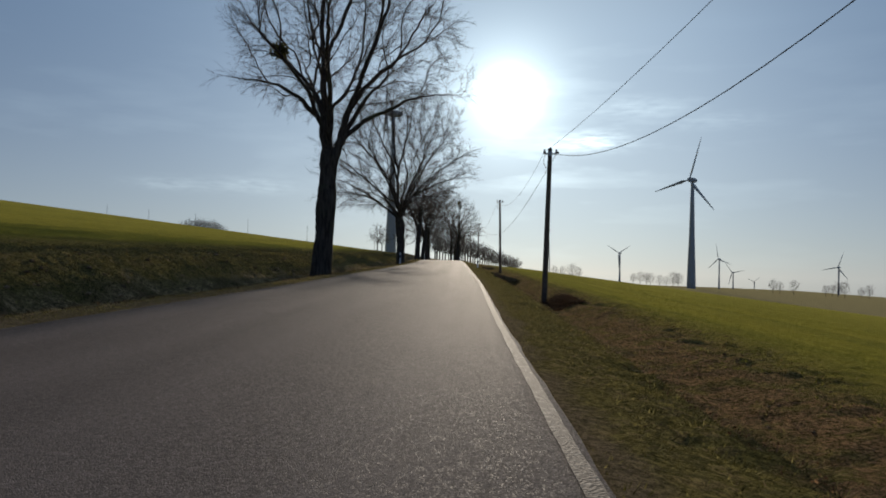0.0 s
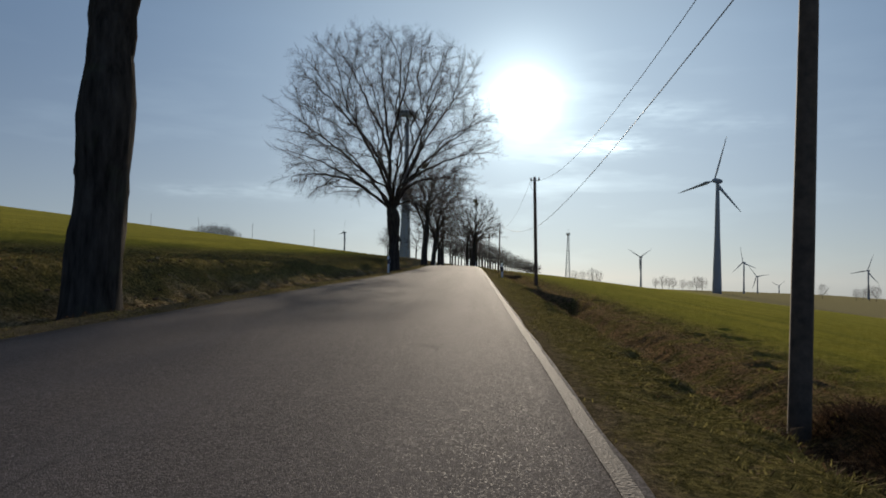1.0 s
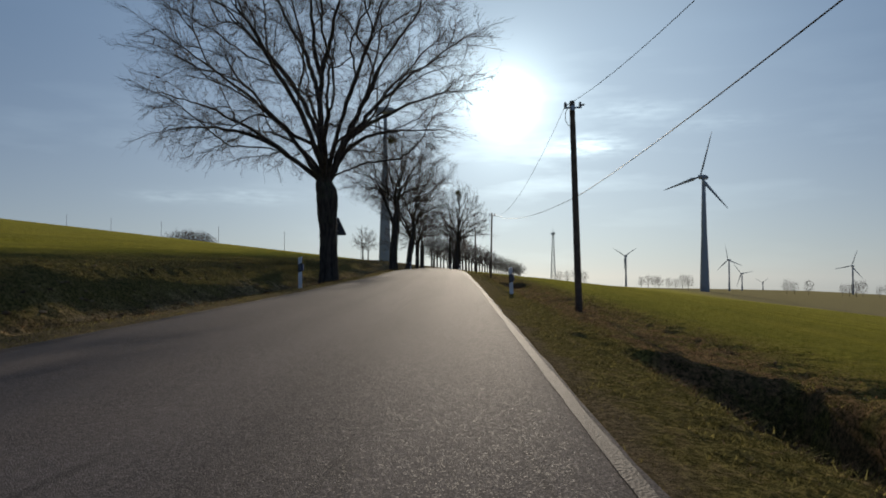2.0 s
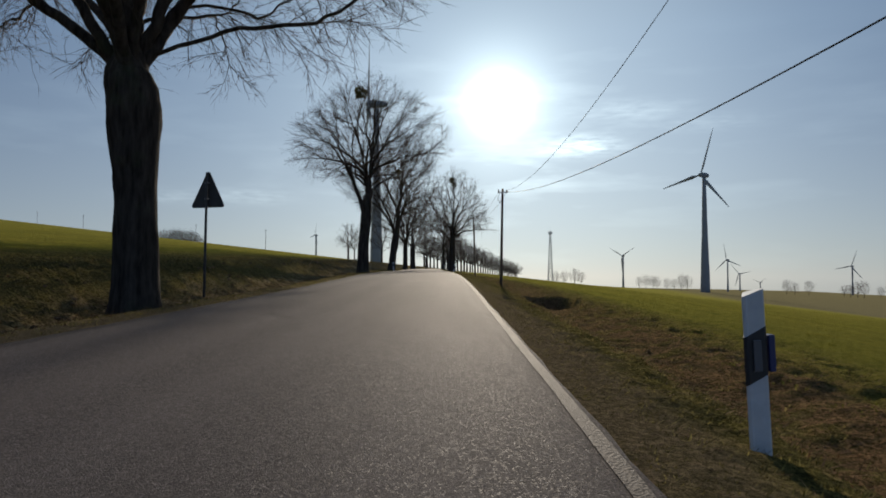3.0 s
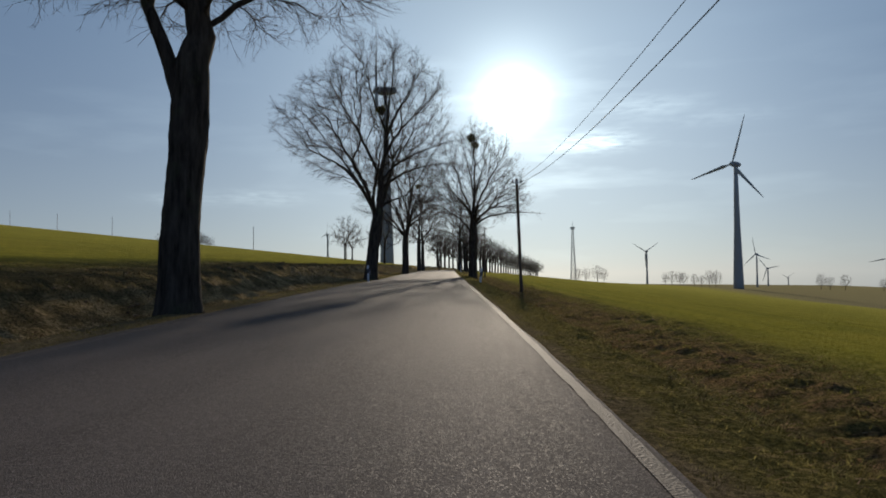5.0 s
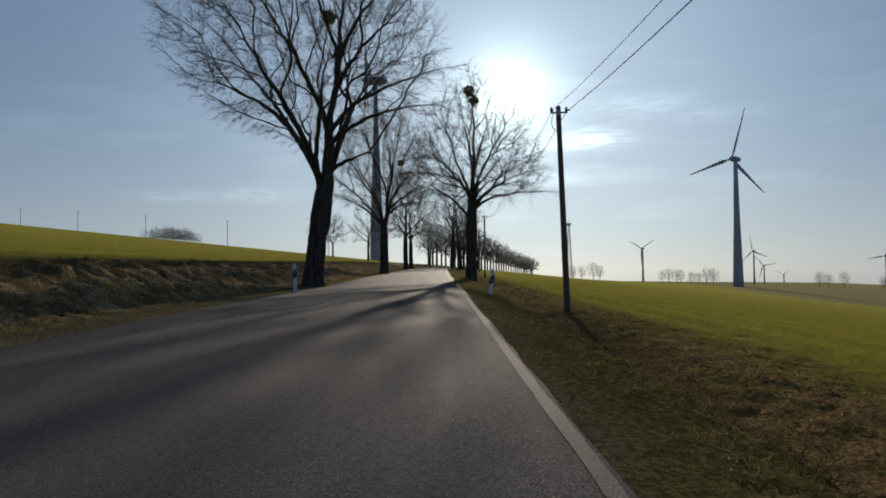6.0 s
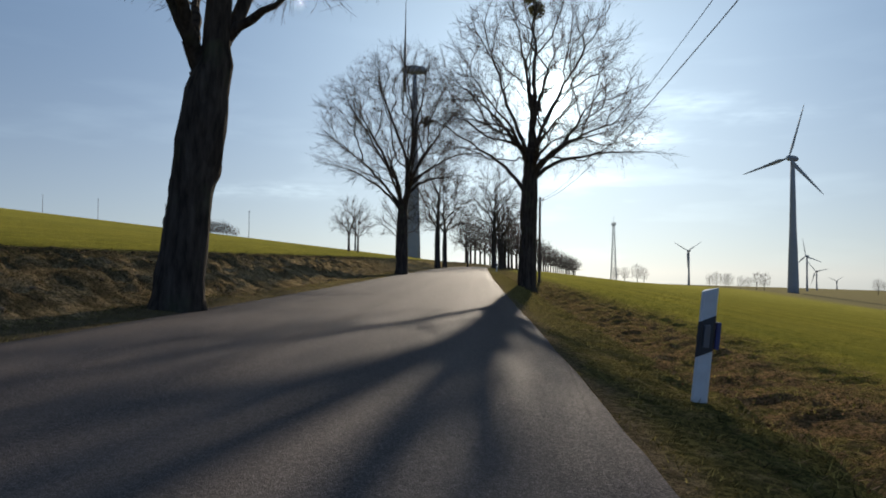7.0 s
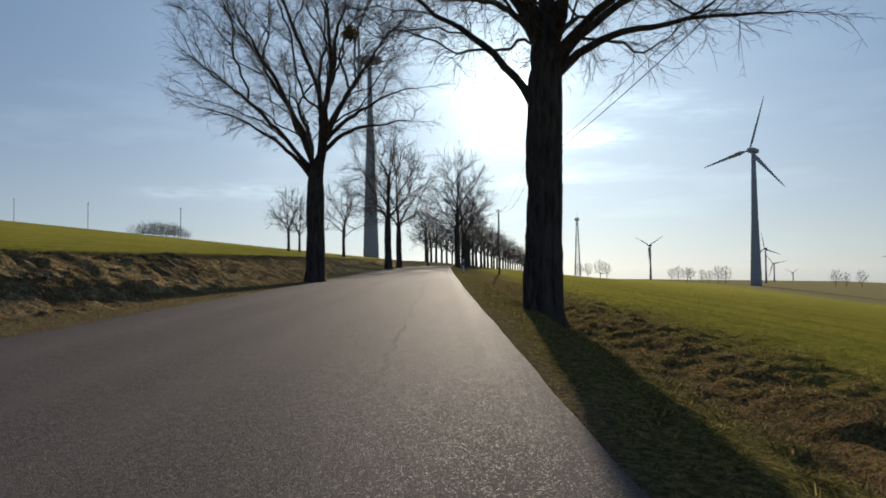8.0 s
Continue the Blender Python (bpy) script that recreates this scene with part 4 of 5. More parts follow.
    if fine:
        for _ in range(2):
            f = rng.uniform(0.25, 0.9, (len(S), 1))
            foot = np.where(f < 0.5, S[:, 0] + (S[:, 1] - S[:, 0]) * 2 * f, S[:, 1] + (S[:, 2] - S[:, 1]) * (2 * f - 1))
            e = d + rng.normal(0, 0.5, d.shape)
            e /= np.linalg.norm(e, axis=1, keepdims=True)
            chunks.append(spikes(np.stack([foot, foot + e * rng.uniform(0.2, 0.5, (len(S), 1))], 1), twig_r * 0.9))
    tagged(part("crown", mesh_np("crown", *join(chunks), TWIG), None, tree), kind="stuff")
    return tree


def fan(seed, n, fork, height, width, low, mid=0.0, spread=0.8):
    """Limb tips set round the trunk by turns, the later ones steeper."""
    rng = random.Random(seed)
    out = []
    for i in range(n):
        f = i / max(1, n - 1)
        a = i * 2.399 + seed
        z = low + (height - low) * (0.12 + 0.8 * f)
        r = width / 2 * spread * math.sqrt(max(0.05, 1 - f ** 2.2)) * rng.uniform(0.8, 1.05)
        x, y = r * math.cos(a), r * math.sin(a)
        out.append((0.0, fork * rng.uniform(0.92, 1.06) + 0.25 * f * (height - fork) * rng.random(), mid + x, y, z))
    return tuple(out)


def clump_mesh(seed, radius, count):
    """A loose ball of short leafy shoots."""
    rng = np.random.default_rng(seed)
    d = rng.normal(size=(count, 3))
    d /= np.linalg.norm(d, axis=1, keepdims=True)
    c = d * (radius * rng.uniform(0.2, 1.0, (count, 1)) ** 0.6)
    a = rng.normal(size=(count, 3)) * 0.09
    b = rng.normal(size=(count, 3)) * 0.03
    v = np.stack([c - a, c + b, c + a, c - b], 1).reshape(-1, 3)
    return mesh_np("mistletoe", v, np.arange(count * 4).reshape(-1, 4), MISTLE, False)


def stand(tree, x, y, rz=0.0, s=1.0, sink=0.1, label=""):
    tree.matrix_world = Matrix.Translation((x, y, ground_at(x, y) - sink)) @ pose(0, 0, 0, 0, 0, rz) @ Matrix.Scale(s, 4)
    if label:
        tagged(tree, label)
    return tree


T1 = stand(make_tree(11, 17.5, 3.7, 12.0, 0.4, 7.4, 0.7, 0.42, 2.4, 0.7, 0.15, (
    (0.01, 3.3, -1.6, 0.6, 15.5), (0, 3.6, -0.3, -0.5, 16.6), (0.01, 3.5, 3.6, 0.3, 15.4), (-0.6, 7.0, -4.6, -0.6, 8.5), (-0.7, 7.0, -4.4, 1.0, 12.0), (0.9, 6.0, 6.4, 0.5, 8.2),
    (1.1, 7.0, 5.6, -1.0, 11.0), (0.8, 6.0, 3.5, 4.0, 11.0), (-0.4, 6.0, -2.0, 4.0, 11.0), (0.2, 5.5, 1.0, -4.5, 11.5), (-0.3, 6.5, -3.0, -3.4, 10.5), (0, 3.5, 1.2, 1.5, 14.5)),
    head=0.15, label="stout bare lime tree with upswept stems on grass verge"), -5.45, 30.4)
stand(make_tree(22, 17.4, 4.1, 17.6, 0.385, 5.5, -0.9, 0.44, 2.6, 0.72, -0.15, (
    (0, 3.9, -9.0, 0.0, 6.4), (0, 4.1, -9.5, 1.0, 9.2), (0, 4.2, -9.0, -1.0, 12.2), (0, 4.3, -7.2, 0.5, 14.8), (0, 4.4, -4.6, -1.0, 16.6), (0, 4.4, -1.5, 1.0, 17.1),
    (0, 4.4, 1.2, -1.0, 16.8), (0, 4.2, 5.9, 0.5, 15.8), (0.5, 6.0, 7.5, -0.5, 11.6), (0.6, 6.0, 7.5, 0.5, 8.8), (0.5, 5.5, 6.0, -1.0, 6.5),
    (0, 4.2, -2.5, 7.0, 10.5), (0, 4.2, 1.5, -7.0, 9.5), (0, 4.3, -4.0, -6.0, 12.5), (0, 4.3, 2.5, 6.0, 13.5), (0, 4.1, -5.5, 5.0, 8.0), (0, 4.2, 3.5, -4.5, 13.0)),
    boughs=260, count=3600, clear=0.5, head=0.38, label="wide-crowned bare lime tree with rounded outline on verge"), -4.8, 70.3)
T3 = stand(make_tree(33, 13.6, 4.9, 10.4, 0.37, 6.4, 0.4, 0.32, 1.8, 0.75, 0.3, (
    (0.3, 4.9, 0.9, 0.2, 12.8), (0.3, 5.2, -1.3, -0.5, 12.5), (0.0, 7.2, -3.0, 0.5, 11.2), (0.05, 6.5, -5.0, 0.3, 7.8), (0.05, 6.9, -4.4, -0.8, 9.4), (0.3, 6.3, 5.6, 0.4, 8.4), (0.35, 6.6, 3.3, -0.8, 11.6),
    (0.3, 6.0, 3.2, 3.4, 9.2), (0.3, 6.3, 1.2, -4.4, 9.0), (0.0, 6.0, -1.6, 4.4, 8.6), (0.0, 6.4, -2.6, -3.6, 9.0), (0.3, 8.0, -0.6, 3.0, 12.0), (0.3, 8.0, 1.6, 2.0, 12.4)),
    label="slender bare lime tree carrying a mistletoe ball"), -4.85, 106.2)
T4 = stand(make_tree(44, 16.8, 3.9, 12.5, 0.4, 6.7, 0.65, 0.36, 1.9, 0.6, 0.5, (
    (0, 4.0, -5.1, 0.2, 9.2), (0, 4.2, -4.2, 0.8, 11.2), (0, 4.2, -2.7, -0.6, 13.6), (0, 3.9, -0.7, 0.6, 15.6), (0, 3.9, 2.0, -0.3, 16.4), (0, 4.4, 3.6, 0.5, 14.6), (0, 4.5, 5.1, -0.6, 13.0),
    (0.9, 6.6, 6.6, 0.4, 9.6), (0.9, 6.0, 6.5, 1.2, 7.9), (0, 4.4, -2.0, 5.4, 9.5), (0, 4.4, 1.8, -5.4, 9.0), (0, 4.5, 2.4, 4.6, 11.5), (0, 4.5, -2.6, -4.6, 11.0), (0.8, 4.7, 3.2, -1.2, 5.5)),
    count=2600, head=0.15, label="tall bare lime tree with knobbly dark trunk on verge"), -5.38, 140.1)
T5 = stand(make_tree(55, 15.4, 4.2, 11.8, 0.37, 6.0, -0.4, 0.3, 1.7, 0.62, 0.0, (
    (-0.1, 3.9, -6.0, 0.3, 7.9), (0, 4.1, -5.0, -0.6, 9.4), (0, 4.2, -3.6, 0.8, 11.2), (0, 4.3, -1.9, -0.4, 13.4), (0, 4.3, 1.6, 0.3, 14.9), (0, 4.3, 0.2, -0.7, 14.4), (0.4, 5.6, 4.2, 0.6, 12.0),
    (0.4, 5.2, 4.9, -0.5, 6.5), (0.4, 5.6, 5.3, 0.5, 8.3), (0, 4.2, -1.8, 5.0, 9.0), (0, 4.2, 1.6, -5.0, 8.6), (0.3, 5.0, 2.4, 4.2, 11.0), (0, 4.2, -2.6, -4.2, 10.6)),
    label="bare lime tree with spreading low limbs on verge"), -5.6, 174.0)
TR = stand(make_tree(66, 15.4, 5.5, 11.8, 0.38, 5.9, 0.6, 0.2, 1.25, 0.7, 0.12, (
    (-0.1, 4.1, -4.8, -0.3, 8.3), (0.1, 5.2, 0.3, 0.2, 15.0), (0.2, 5.0, 6.3, -0.4, 6.2), (0.2, 5.2, 5.6, 0.6, 8.2), (0.2, 5.6, 3.1, -0.5, 11.9), (0.1, 5.6, -2.6, 0.4, 12.8), (0.1, 5.4, -4.2, 0.6, 10.4),
    (0.2, 5.2, 2.4, 5.0, 8.2), (0.2, 5.2, 1.6, -5.2, 7.6), (0.1, 5.3, -2.0, 4.6, 8.8), (0.1, 5.3, -2.4, -4.4, 8.4), (0.2, 7.5, 1.8, 2.4, 12.6), (0.2, 7.5, -0.8, -2.6, 12.4), (0.2, 5.1, 3.8, -3.2, 6.7)),
    count=2300, label="bare lime tree with mistletoe and wide low limbs"), 1.86, 160.0)
for tree, p, r, n in ((T3, (-0.1, -1.0, 12.3), 0.42, 260), (TR, (0.0, -0.6, 13.5), 0.45, 280), (TR, (0.35, -0.4, 12.8), 0.38, 200), (T4, (0.9, -0.6, 11.4), 0.3, 160), (T5, (1.6, -0.8, 10.0), 0.32, 160), (T1, (-1.9, -0.8, 9.6), 0.4, 220)):
    ob = part("mistletoe", clump_mesh(n, r, n), None, tree, "round evergreen mistletoe ball")
    ob.location = p


def row_tree(seed, height, fork, width, trunk_r, low, limbs, boughs, count, twig_r, label, belly=0.4, clear=0.6, step=0.4, shoots=2, tip=0.013):
    return make_tree(seed, height, fork, width, trunk_r, low, 0.0, belly, 2.4, 0.7, 0.0, fan(seed, limbs, fork, height, width, low), boughs, count, step, 3.0, clear, tip, shoots, twig_r, False, label)


FAR_A = stand(row_tree(77, 11, 3.2, 7.6, 0.25, 3.8, 8, 80, 1100, 0.006, "bare roadside lime tree in a long row", shoots=3, tip=0.0085), -6.45, 215.2, 0, 1.36)
FAR_B = stand(row_tree(88, 11, 3.0, 7.4, 0.24, 3.8, 8, 80, 1100, 0.006, "bare roadside lime tree in a long row", shoots=3, tip=0.0085), -6.7, 232.5, 0, 1.4)
FAR_C = stand(row_tree(99, 7, 2.0, 5.8, 0.14, 2.4, 6, 36, 260, 0.007, "small bare tree on the field slope", 0.45, 0.5, 0.3), -26.2, 258.0, 0, 1.5)
ROW = stand(row_tree(101, 8, 2.3, 6.8, 0.2, 2.6, 6, 24, 170, 0.014, "bare roadside lime tree in a long row", 0.42, 0.75, 0.5, 2, 0.02), float(road_x(344.0)) + 1.3, 344.0, 0, 1.7)
FAINT = stand(row_tree(103, 7, 1.3, 5.4, 0.12, 1.6, 6, 22, 170, 0.013, "bare field tree on the hazy skyline", 0.5, 0.55, 0.45, 2, 0.018), 136.0, 918.0, 0, 2.2)
COPSE = stand(row_tree(105, 6, 0.4, 6.4, 0.1, 0.4, 5, 16, 110, 0.018, "bare tree of a small copse on the hilltop", 0.45, 0.75, 0.5, 2, 0.025), -318.0, 912.0, 0, 2.4)
SIZE = {COPSE.name: 2.4, FAR_A.name: 1.36, FAR_B.name: 1.4, FAR_C.name: 1.5, ROW.name: 1.7, FAINT.name: 2.2}


def more(tree, x, y, rz, s=1.0, label=""):
    m = Matrix.Translation((x, y, ground_at(x, y) - 0.1)) @ pose(0, 0, 0, 0, 0, rz)
    ob = copy_thing(tree, m)
    ob.scale = (s * SIZE[tree.name],) * 3
    if label:
        tagged(ob, label)
    return ob


more(FAR_C, -5.0, 283.0, 40, 0.95, "small bare tree beside the bend of the road")
more(FAR_C, -15.9, 248.0, 110, 1.1)
more(FAR_C, -24.6, 258.6, 200, 0.85)
more(FAR_A, 0.6, 257.0, 75, 1.28, "tall bare lime tree beside the crest of the road")
rng = random.Random(5)
y = 274.0
while y < 720:
    x = float(road_x(y)) + 1.3 + rng.uniform(-0.2, 0.2)
    if abs(y - 344) > 5:
        more(ROW if y > 320 else rng.choice((FAR_A, FAR_B)), x, y, rng.uniform(0, 360), rng.uniform(0.95, 1.15))
    if y < 390:
        more(ROW if y > 300 else rng.choice((FAR_A, FAR_B)), x - WIDTH - 2.6, y + 30, rng.uniform(0, 360), rng.uniform(0.75, 0.95))
    y += 14.0


# ---- overhead line along the road ----
def make_pole(height, radius):
    pole = empty("utility_pole", Matrix(), "round dark wooden utility pole with two insulators", "utility pole", "poles along the road")
    part("post", lathe([(radius * 1.08, -0.5), (radius * 1.05, 0.3), (radius, 2), (radius * 0.8, height - 0.06), (radius * 0.7, height)], 14), POLE_WOOD, pole, smooth=True)
    bm = block((0.52, 0.05, 0.05), Matrix.Translation((0, -0.1, height - 0.22)), bevel=0.006)
    block((0.1, 0.08, 0.16), Matrix.Translation((0, -0.07, height - 0.22)), bm)
    part("crossarm", bm, STEEL, pole)
    for sx in (-1, 1):
        ins = lathe([(0.012, 0), (0.04, 0.015), (0.045, 0.06), (0.028, 0.08), (0.04, 0.1), (0.032, 0.14), (0.0, 0.15)], 10, False,
                    None, Matrix.Translation((0.22 * sx, -0.1, height - 0.2)))
        part("insulator", ins, GLAZE, pole, smooth=True)
        part("cable_grip", rod((0.22 * sx, -0.14, height - 0.16), (0.24 * sx, -0.5, height - 0.24), 0.022, 0.03, 8), CABLE, pole)
    a = np.linspace(0, math.pi * 1.1, 14)
    loop = np.stack([-0.08 - 0.16 * np.sin(a), -0.15 + 0 * a, height - 0.5 + 0.28 * np.cos(a)], 1)
    part("jumper", mesh_np("jumper", *tubes(loop[None], np.full((1, 14), 0.011), 5), CABLE), None, pole)
    return pole


# foot x and y, top's height above the sea of the plan, radius, lean, height of the second cable
POLES = [(4.2, -8.0, 5.85, 0.1, 0.0, 5.6), (3.53, 26.4, 5.72, 0.1, 1.2, 5.5), (4.3, 59.8, 7.1, 0.1, -1.6, 4.35), (3.78, 95.4, 6.98, 0.072, 1.0, 6.8),
         (3.97, 131.1, 8.4, 0.092, -1.6, 8.2), (3.6, 178.0, 8.9, 0.09, 0.2, 8.7), (4.4, 214.0, 9.6, 0.09, 0.0, 9.4)]
ends = []
for x, y, top, r, lean, second in POLES:
    z = ground_at(x, y)
    m = Matrix.Translation((x, y, z)) @ pose(0, 0, 0, 0, lean, 0)
    make_pole(top - z, r).matrix_world = m
    one = m @ Vector((-0.22, -0.1, top - z - 0.16))
    two = m @ Vector((0.22, -0.1, second - z))
    ends.append((one, two))
x, y = 6.2, -8.0          # a second, taller pole, from which the lower cable of the first span comes
make_pole(8.96 - ground_at(x, y), 0.1).matrix_world = Matrix.Translation((x, y, ground_at(x, y)))
ends[0] = (ends[0][0], Vector((x - 0.2, y - 0.1, 8.8)))
for (a1, a2), (b1, b2), (sag1, sag2) in zip(ends, ends[1:], ((0.55, 2.6), (1.0, 0.35), (1.2, 0.5), (0.6, 0.55), (1.0, 0.8), (0.8, 0.8))):
    for p0, p1, r, sag in ((a1, b1, 0.0065, sag1), (a2, b2, 0.01, sag2)):
        t = np.linspace(0, 1, 28)[:, None]
        pts = np.array(p0) * (1 - t) + np.array(p1) * t
        pts[:, 2] -= 4 * t[:, 0] * (1 - t[:, 0]) * sag
        tagged(new("overhead_cable", mesh_np("overhead_cable", *tubes(pts[None], np.full((1, 28), r), 5), CABLE)),
               "thin black overhead cable sagging between wooden poles", "cable", "overhead cables")

# a further line of poles over the hillside field
field_pole = None
for i in range(6):
    x, y = -30 - 31.0 * i, 284 + 19.5 * i
    m = Matrix.Translation((x, y, ground_at(x, y)))
    if field_pole is None:
        field_pole = empty("field_pole", m, "distant slim wooden pole on the field slope", "utility pole", "poles on the slope")
        part("post", lathe([(0.08, -0.4), (0.065, 6.8), (0.05, 6.9)], 8), POLE_WOOD, field_pole)
        part("crossarm", block((0.7, 0.08, 0.08), Matrix.Translation((0, 0, 6.6))), STEEL, field_pole)
    else:
        copy_thing(field_pole, m)


# ---- roadside furniture ----
def post_section(z_of, grow=0.0):
    """Corners of a delineator's rounded three-sided section; z_of gives the height from x."""
    out = []
    for cx, cy, a0 in ((-0.045 , -0.035, 180), (0.045, -0.035, 270), (0.0, 0.045, 30)):
        for d in (0, 40, 80, 120):
            a = radians(a0 + d)
            x, y = cx + (0.016 + grow) * math.cos(a), cy + (0.016 + grow) * math.sin(a)
            out.append(Vector((x, y, z_of(x))))
    return out


def prism(low, high, bm=None):
    bm = bm or bmesh.new()
    a, b = [bm.verts.new(v) for v in low], [bm.verts.new(v) for v in high]
    n = len(a)
    for i in range(n):
        bm.faces.new((a[i], a[(i + 1) % n], b[(i + 1) % n], b[i]))
    bm.faces.new(a[::-1])
    bm.faces.new(b)
    return bm


def make_delineator():
    d = empty("road_delineator", Matrix(), "white plastic road delineator post with slanted black band", "delineator post", "delineator posts")
    part("post", prism(post_section(lambda x: -0.25), post_section(lambda x: 1.0 + 0.35 * x)), WHITE_PLASTIC, d)
    part("band", prism(post_section(lambda x: 0.53 + 0.5 * x, 0.003), post_section(lambda x: 0.79 + 0.5 * x, 0.003)), BLACK_PLASTIC, d, "black slanted band")
    part("reflector", block((0.045, 0.012, 0.17), Matrix.Translation((0.0, -0.058, 0.66)), None, 0.004), REFLECT, d, "grey rectangular reflector")
    part("wildlife_reflector", block((0.035, 0.09, 0.2), Matrix.Translation((0.084, -0.012, 0.67)), None, 0.006), BLUE, d, "dark blue reflector box on the side")
    return d


BLUE = plain("blue_reflector", (0.02, 0.03, 0.12), 0.35, 0, 0.2)
DEL = make_delineator()
places = [(2.46, 61.3, 3, -2.5, 1.19), (-4.25, 61.6, -3, -1), (1.77, 133.0, 5, 6, 2.57), (-4.65, 133.6, -2, -2), (0.75, 200.0, 0, 0), (3.0, -12.0, 0, 0)]
for i, (x, y, rz, lean, *foot) in enumerate(places):
    m = Matrix.Translation((x, y, foot[0] if foot else ground_at(x, y))) @ pose(0, 0, 0, 0, lean, rz)
    if i == 0:
        DEL.matrix_world = m
    else:
        copy_thing(DEL, m)


def make_sign(x, y, top):
    z = top - 2.83 * 1.16 + 0.03
    s = empty("warning_sign", Matrix.Translation((x, y, z)) @ pose(0, 0, 0, 0, 0.8, -25) @ Matrix.Diagonal((1.16, 1.0, 1.16, 1.0)), "triangular road warning sign seen from its grey back", "road sign")
    part("post", lathe([(0.03, -1.2), (0.03, 2.76), (0.028, 2.78)], 12), DARK_POST, s, smooth=True)
    bm = bmesh.new()
    ring = []
    for cx, cz, a0 in ((-0.40, 2.06, 150), (0.40, 2.06, 270), (0.0, 2.75, 30)):
        for d in (0, 30, 60, 90, 120):
            a = radians(a0 + d)
            ring.append(Vector((cx + 0.05 * math.cos(a), -0.045, cz + 0.05 * math.sin(a))))
    prism([v + Vector((0, 0.018, 0)) for v in ring][::-1], [v - Vector((0, 0.0, 0)) for v in ring][::-1], bm)
    plate = part("plate", bm, SIGN_GREY, s)
    plate.location.y = 0.09
    part("rim", prism([v + Vector((0, 0.112, 0)) for v in ring][::-1], [v + Vector((0, 0.1085, 0)) for v in ring][::-1]), SIGN_RED, s, "red painted front")
    for zc in (2.2, 2.55):
        part("clamp", block((0.1, 0.075, 0.03), Matrix.Translation((0, 0.02, zc)), None, 0.005), STEEL, s)
    return s


make_sign(-5.31, 75.4, 4.93)


# ---- wind turbines and mast ----
def make_turbine(hub, base_r, top_r, blade, facing, turn):
    """A wind turbine at the origin. facing: degrees of the rotor's axis from +x; turn: degrees of the first blade from upright."""
    t = empty("wind_turbine", Matrix(), "tall pale three-bladed wind turbine beyond the fields", "wind turbine", "wind turbines")
    rings = [(base_r, -6), (base_r * 0.96, hub * 0.06), (base_r * 0.82, hub * 0.25), (base_r * 0.6, hub * 0.5), (top_r * 1.3, hub * 0.75), (top_r, hub * 0.975)]
    part("tower", lathe(rings, 24), TURBINE, t, smooth=True)
    f = pose(0, 0, hub, 0, 0, facing)
    nac = lathe([(0.4, -0.15 * blade), (0.044 * blade, -0.12 * blade), (0.058 * blade, -0.02 * blade), (0.056 * blade, 0.05 * blade), (0.05 * blade, 0.085 * blade)],
                18, True, None, f @ pose(0, 0, 0, 0, 90, 0))
    part("nacelle", nac, TURBINE, t, smooth=True)
    hubm = lathe([(0.05 * blade, 0.086 * blade), (0.052 * blade, 0.12 * blade), (0.035 * blade, 0.155 * blade), (0.01, 0.17 * blade)], 16, True, None, f @ pose(0, 0, 0, 0, 90, 0))
    rotor = part("hub", hubm, TURBINE, t, smooth=True)
    for i in range(3):
        bm = bmesh.new()
        loops = []
        for s, c, th, tw in ((0.03, 0.03, 0.03, 0), (0.09, 0.032, 0.03, 20), (0.2, 0.075, 0.022, 16), (0.35, 0.06, 0.016, 10), (0.6, 0.042, 0.01, 5), (0.85, 0.026, 0.006, 2), (0.98, 0.012, 0.003, 0), (1.0, 0.004, 0.002, 0)):
            ring = []
            for j in range(10):
                a = 2 * math.pi * j / 10
                px, py = c * blade * (0.5 * math.cos(a) + 0.12), th * blade * 0.5 * math.sin(a)
                w = radians(tw + 8)
                ring.append(bm.verts.new(f @ pose(0, 0, 0, turn + 120 * i, 0, 0) @ Vector((0.12 * blade + px * math.sin(w) + py * math.cos(w), px * math.cos(w) - py * math.sin(w), s * blade))))
            loops.append(ring)
        for a, b in zip(loops, loops[1:]):
            for j in range(10):
                bm.faces.new((a[j], a[(j + 1) % 10], b[(j + 1) % 10], b[j]))
        bm.faces.new(loops[-1])
        part("blade", bm, TURBINE, rotor, smooth=True)
    return t


def put_turbine(x, y, hub_z, base_r, top_r, blade, facing, turn, label=""):
    z = ground_at(x, y)
    t = make_turbine(hub_z - z, base_r, top_r, blade, facing, turn)
    t.location = (x, y, z)
    if label:
        tagged(t, label)
    return t


FACING = 215.0
put_turbine(250.8, 740.5, 100.2, 4.6, 1.7, 45, FACING, -18, "tall grey wind turbine with tapered tower behind the crop field")
put_turbine(-42.5, 512.0, 113.0, 4.15, 1.15, 45, FACING - 26, -4, "tall wind turbine with massive tapered tower behind the avenue trees")
put_turbine(262.3, 1099, 32.9, 1.7, 0.9, 24, FACING + 8, 60)
put_turbine(413.6, 1095.7, 27.1, 1.5, 0.8, 24, FACING, 10)
put_turbine(520.0, 1310.0, 8.0, 1.5, 0.8, 24, FACING, 40)
put_turbine(640.0, 1500.0, -9.0, 1.2, 0.7, 16, FACING, 65)
put_turbine(617.1, 1134.7, 19.1, 1.7, 0.9, 26, FACING, -20)
put_turbine(-170.2, 1007.5, 57.2, 1.6, 0.9, 17, FACING, 100)


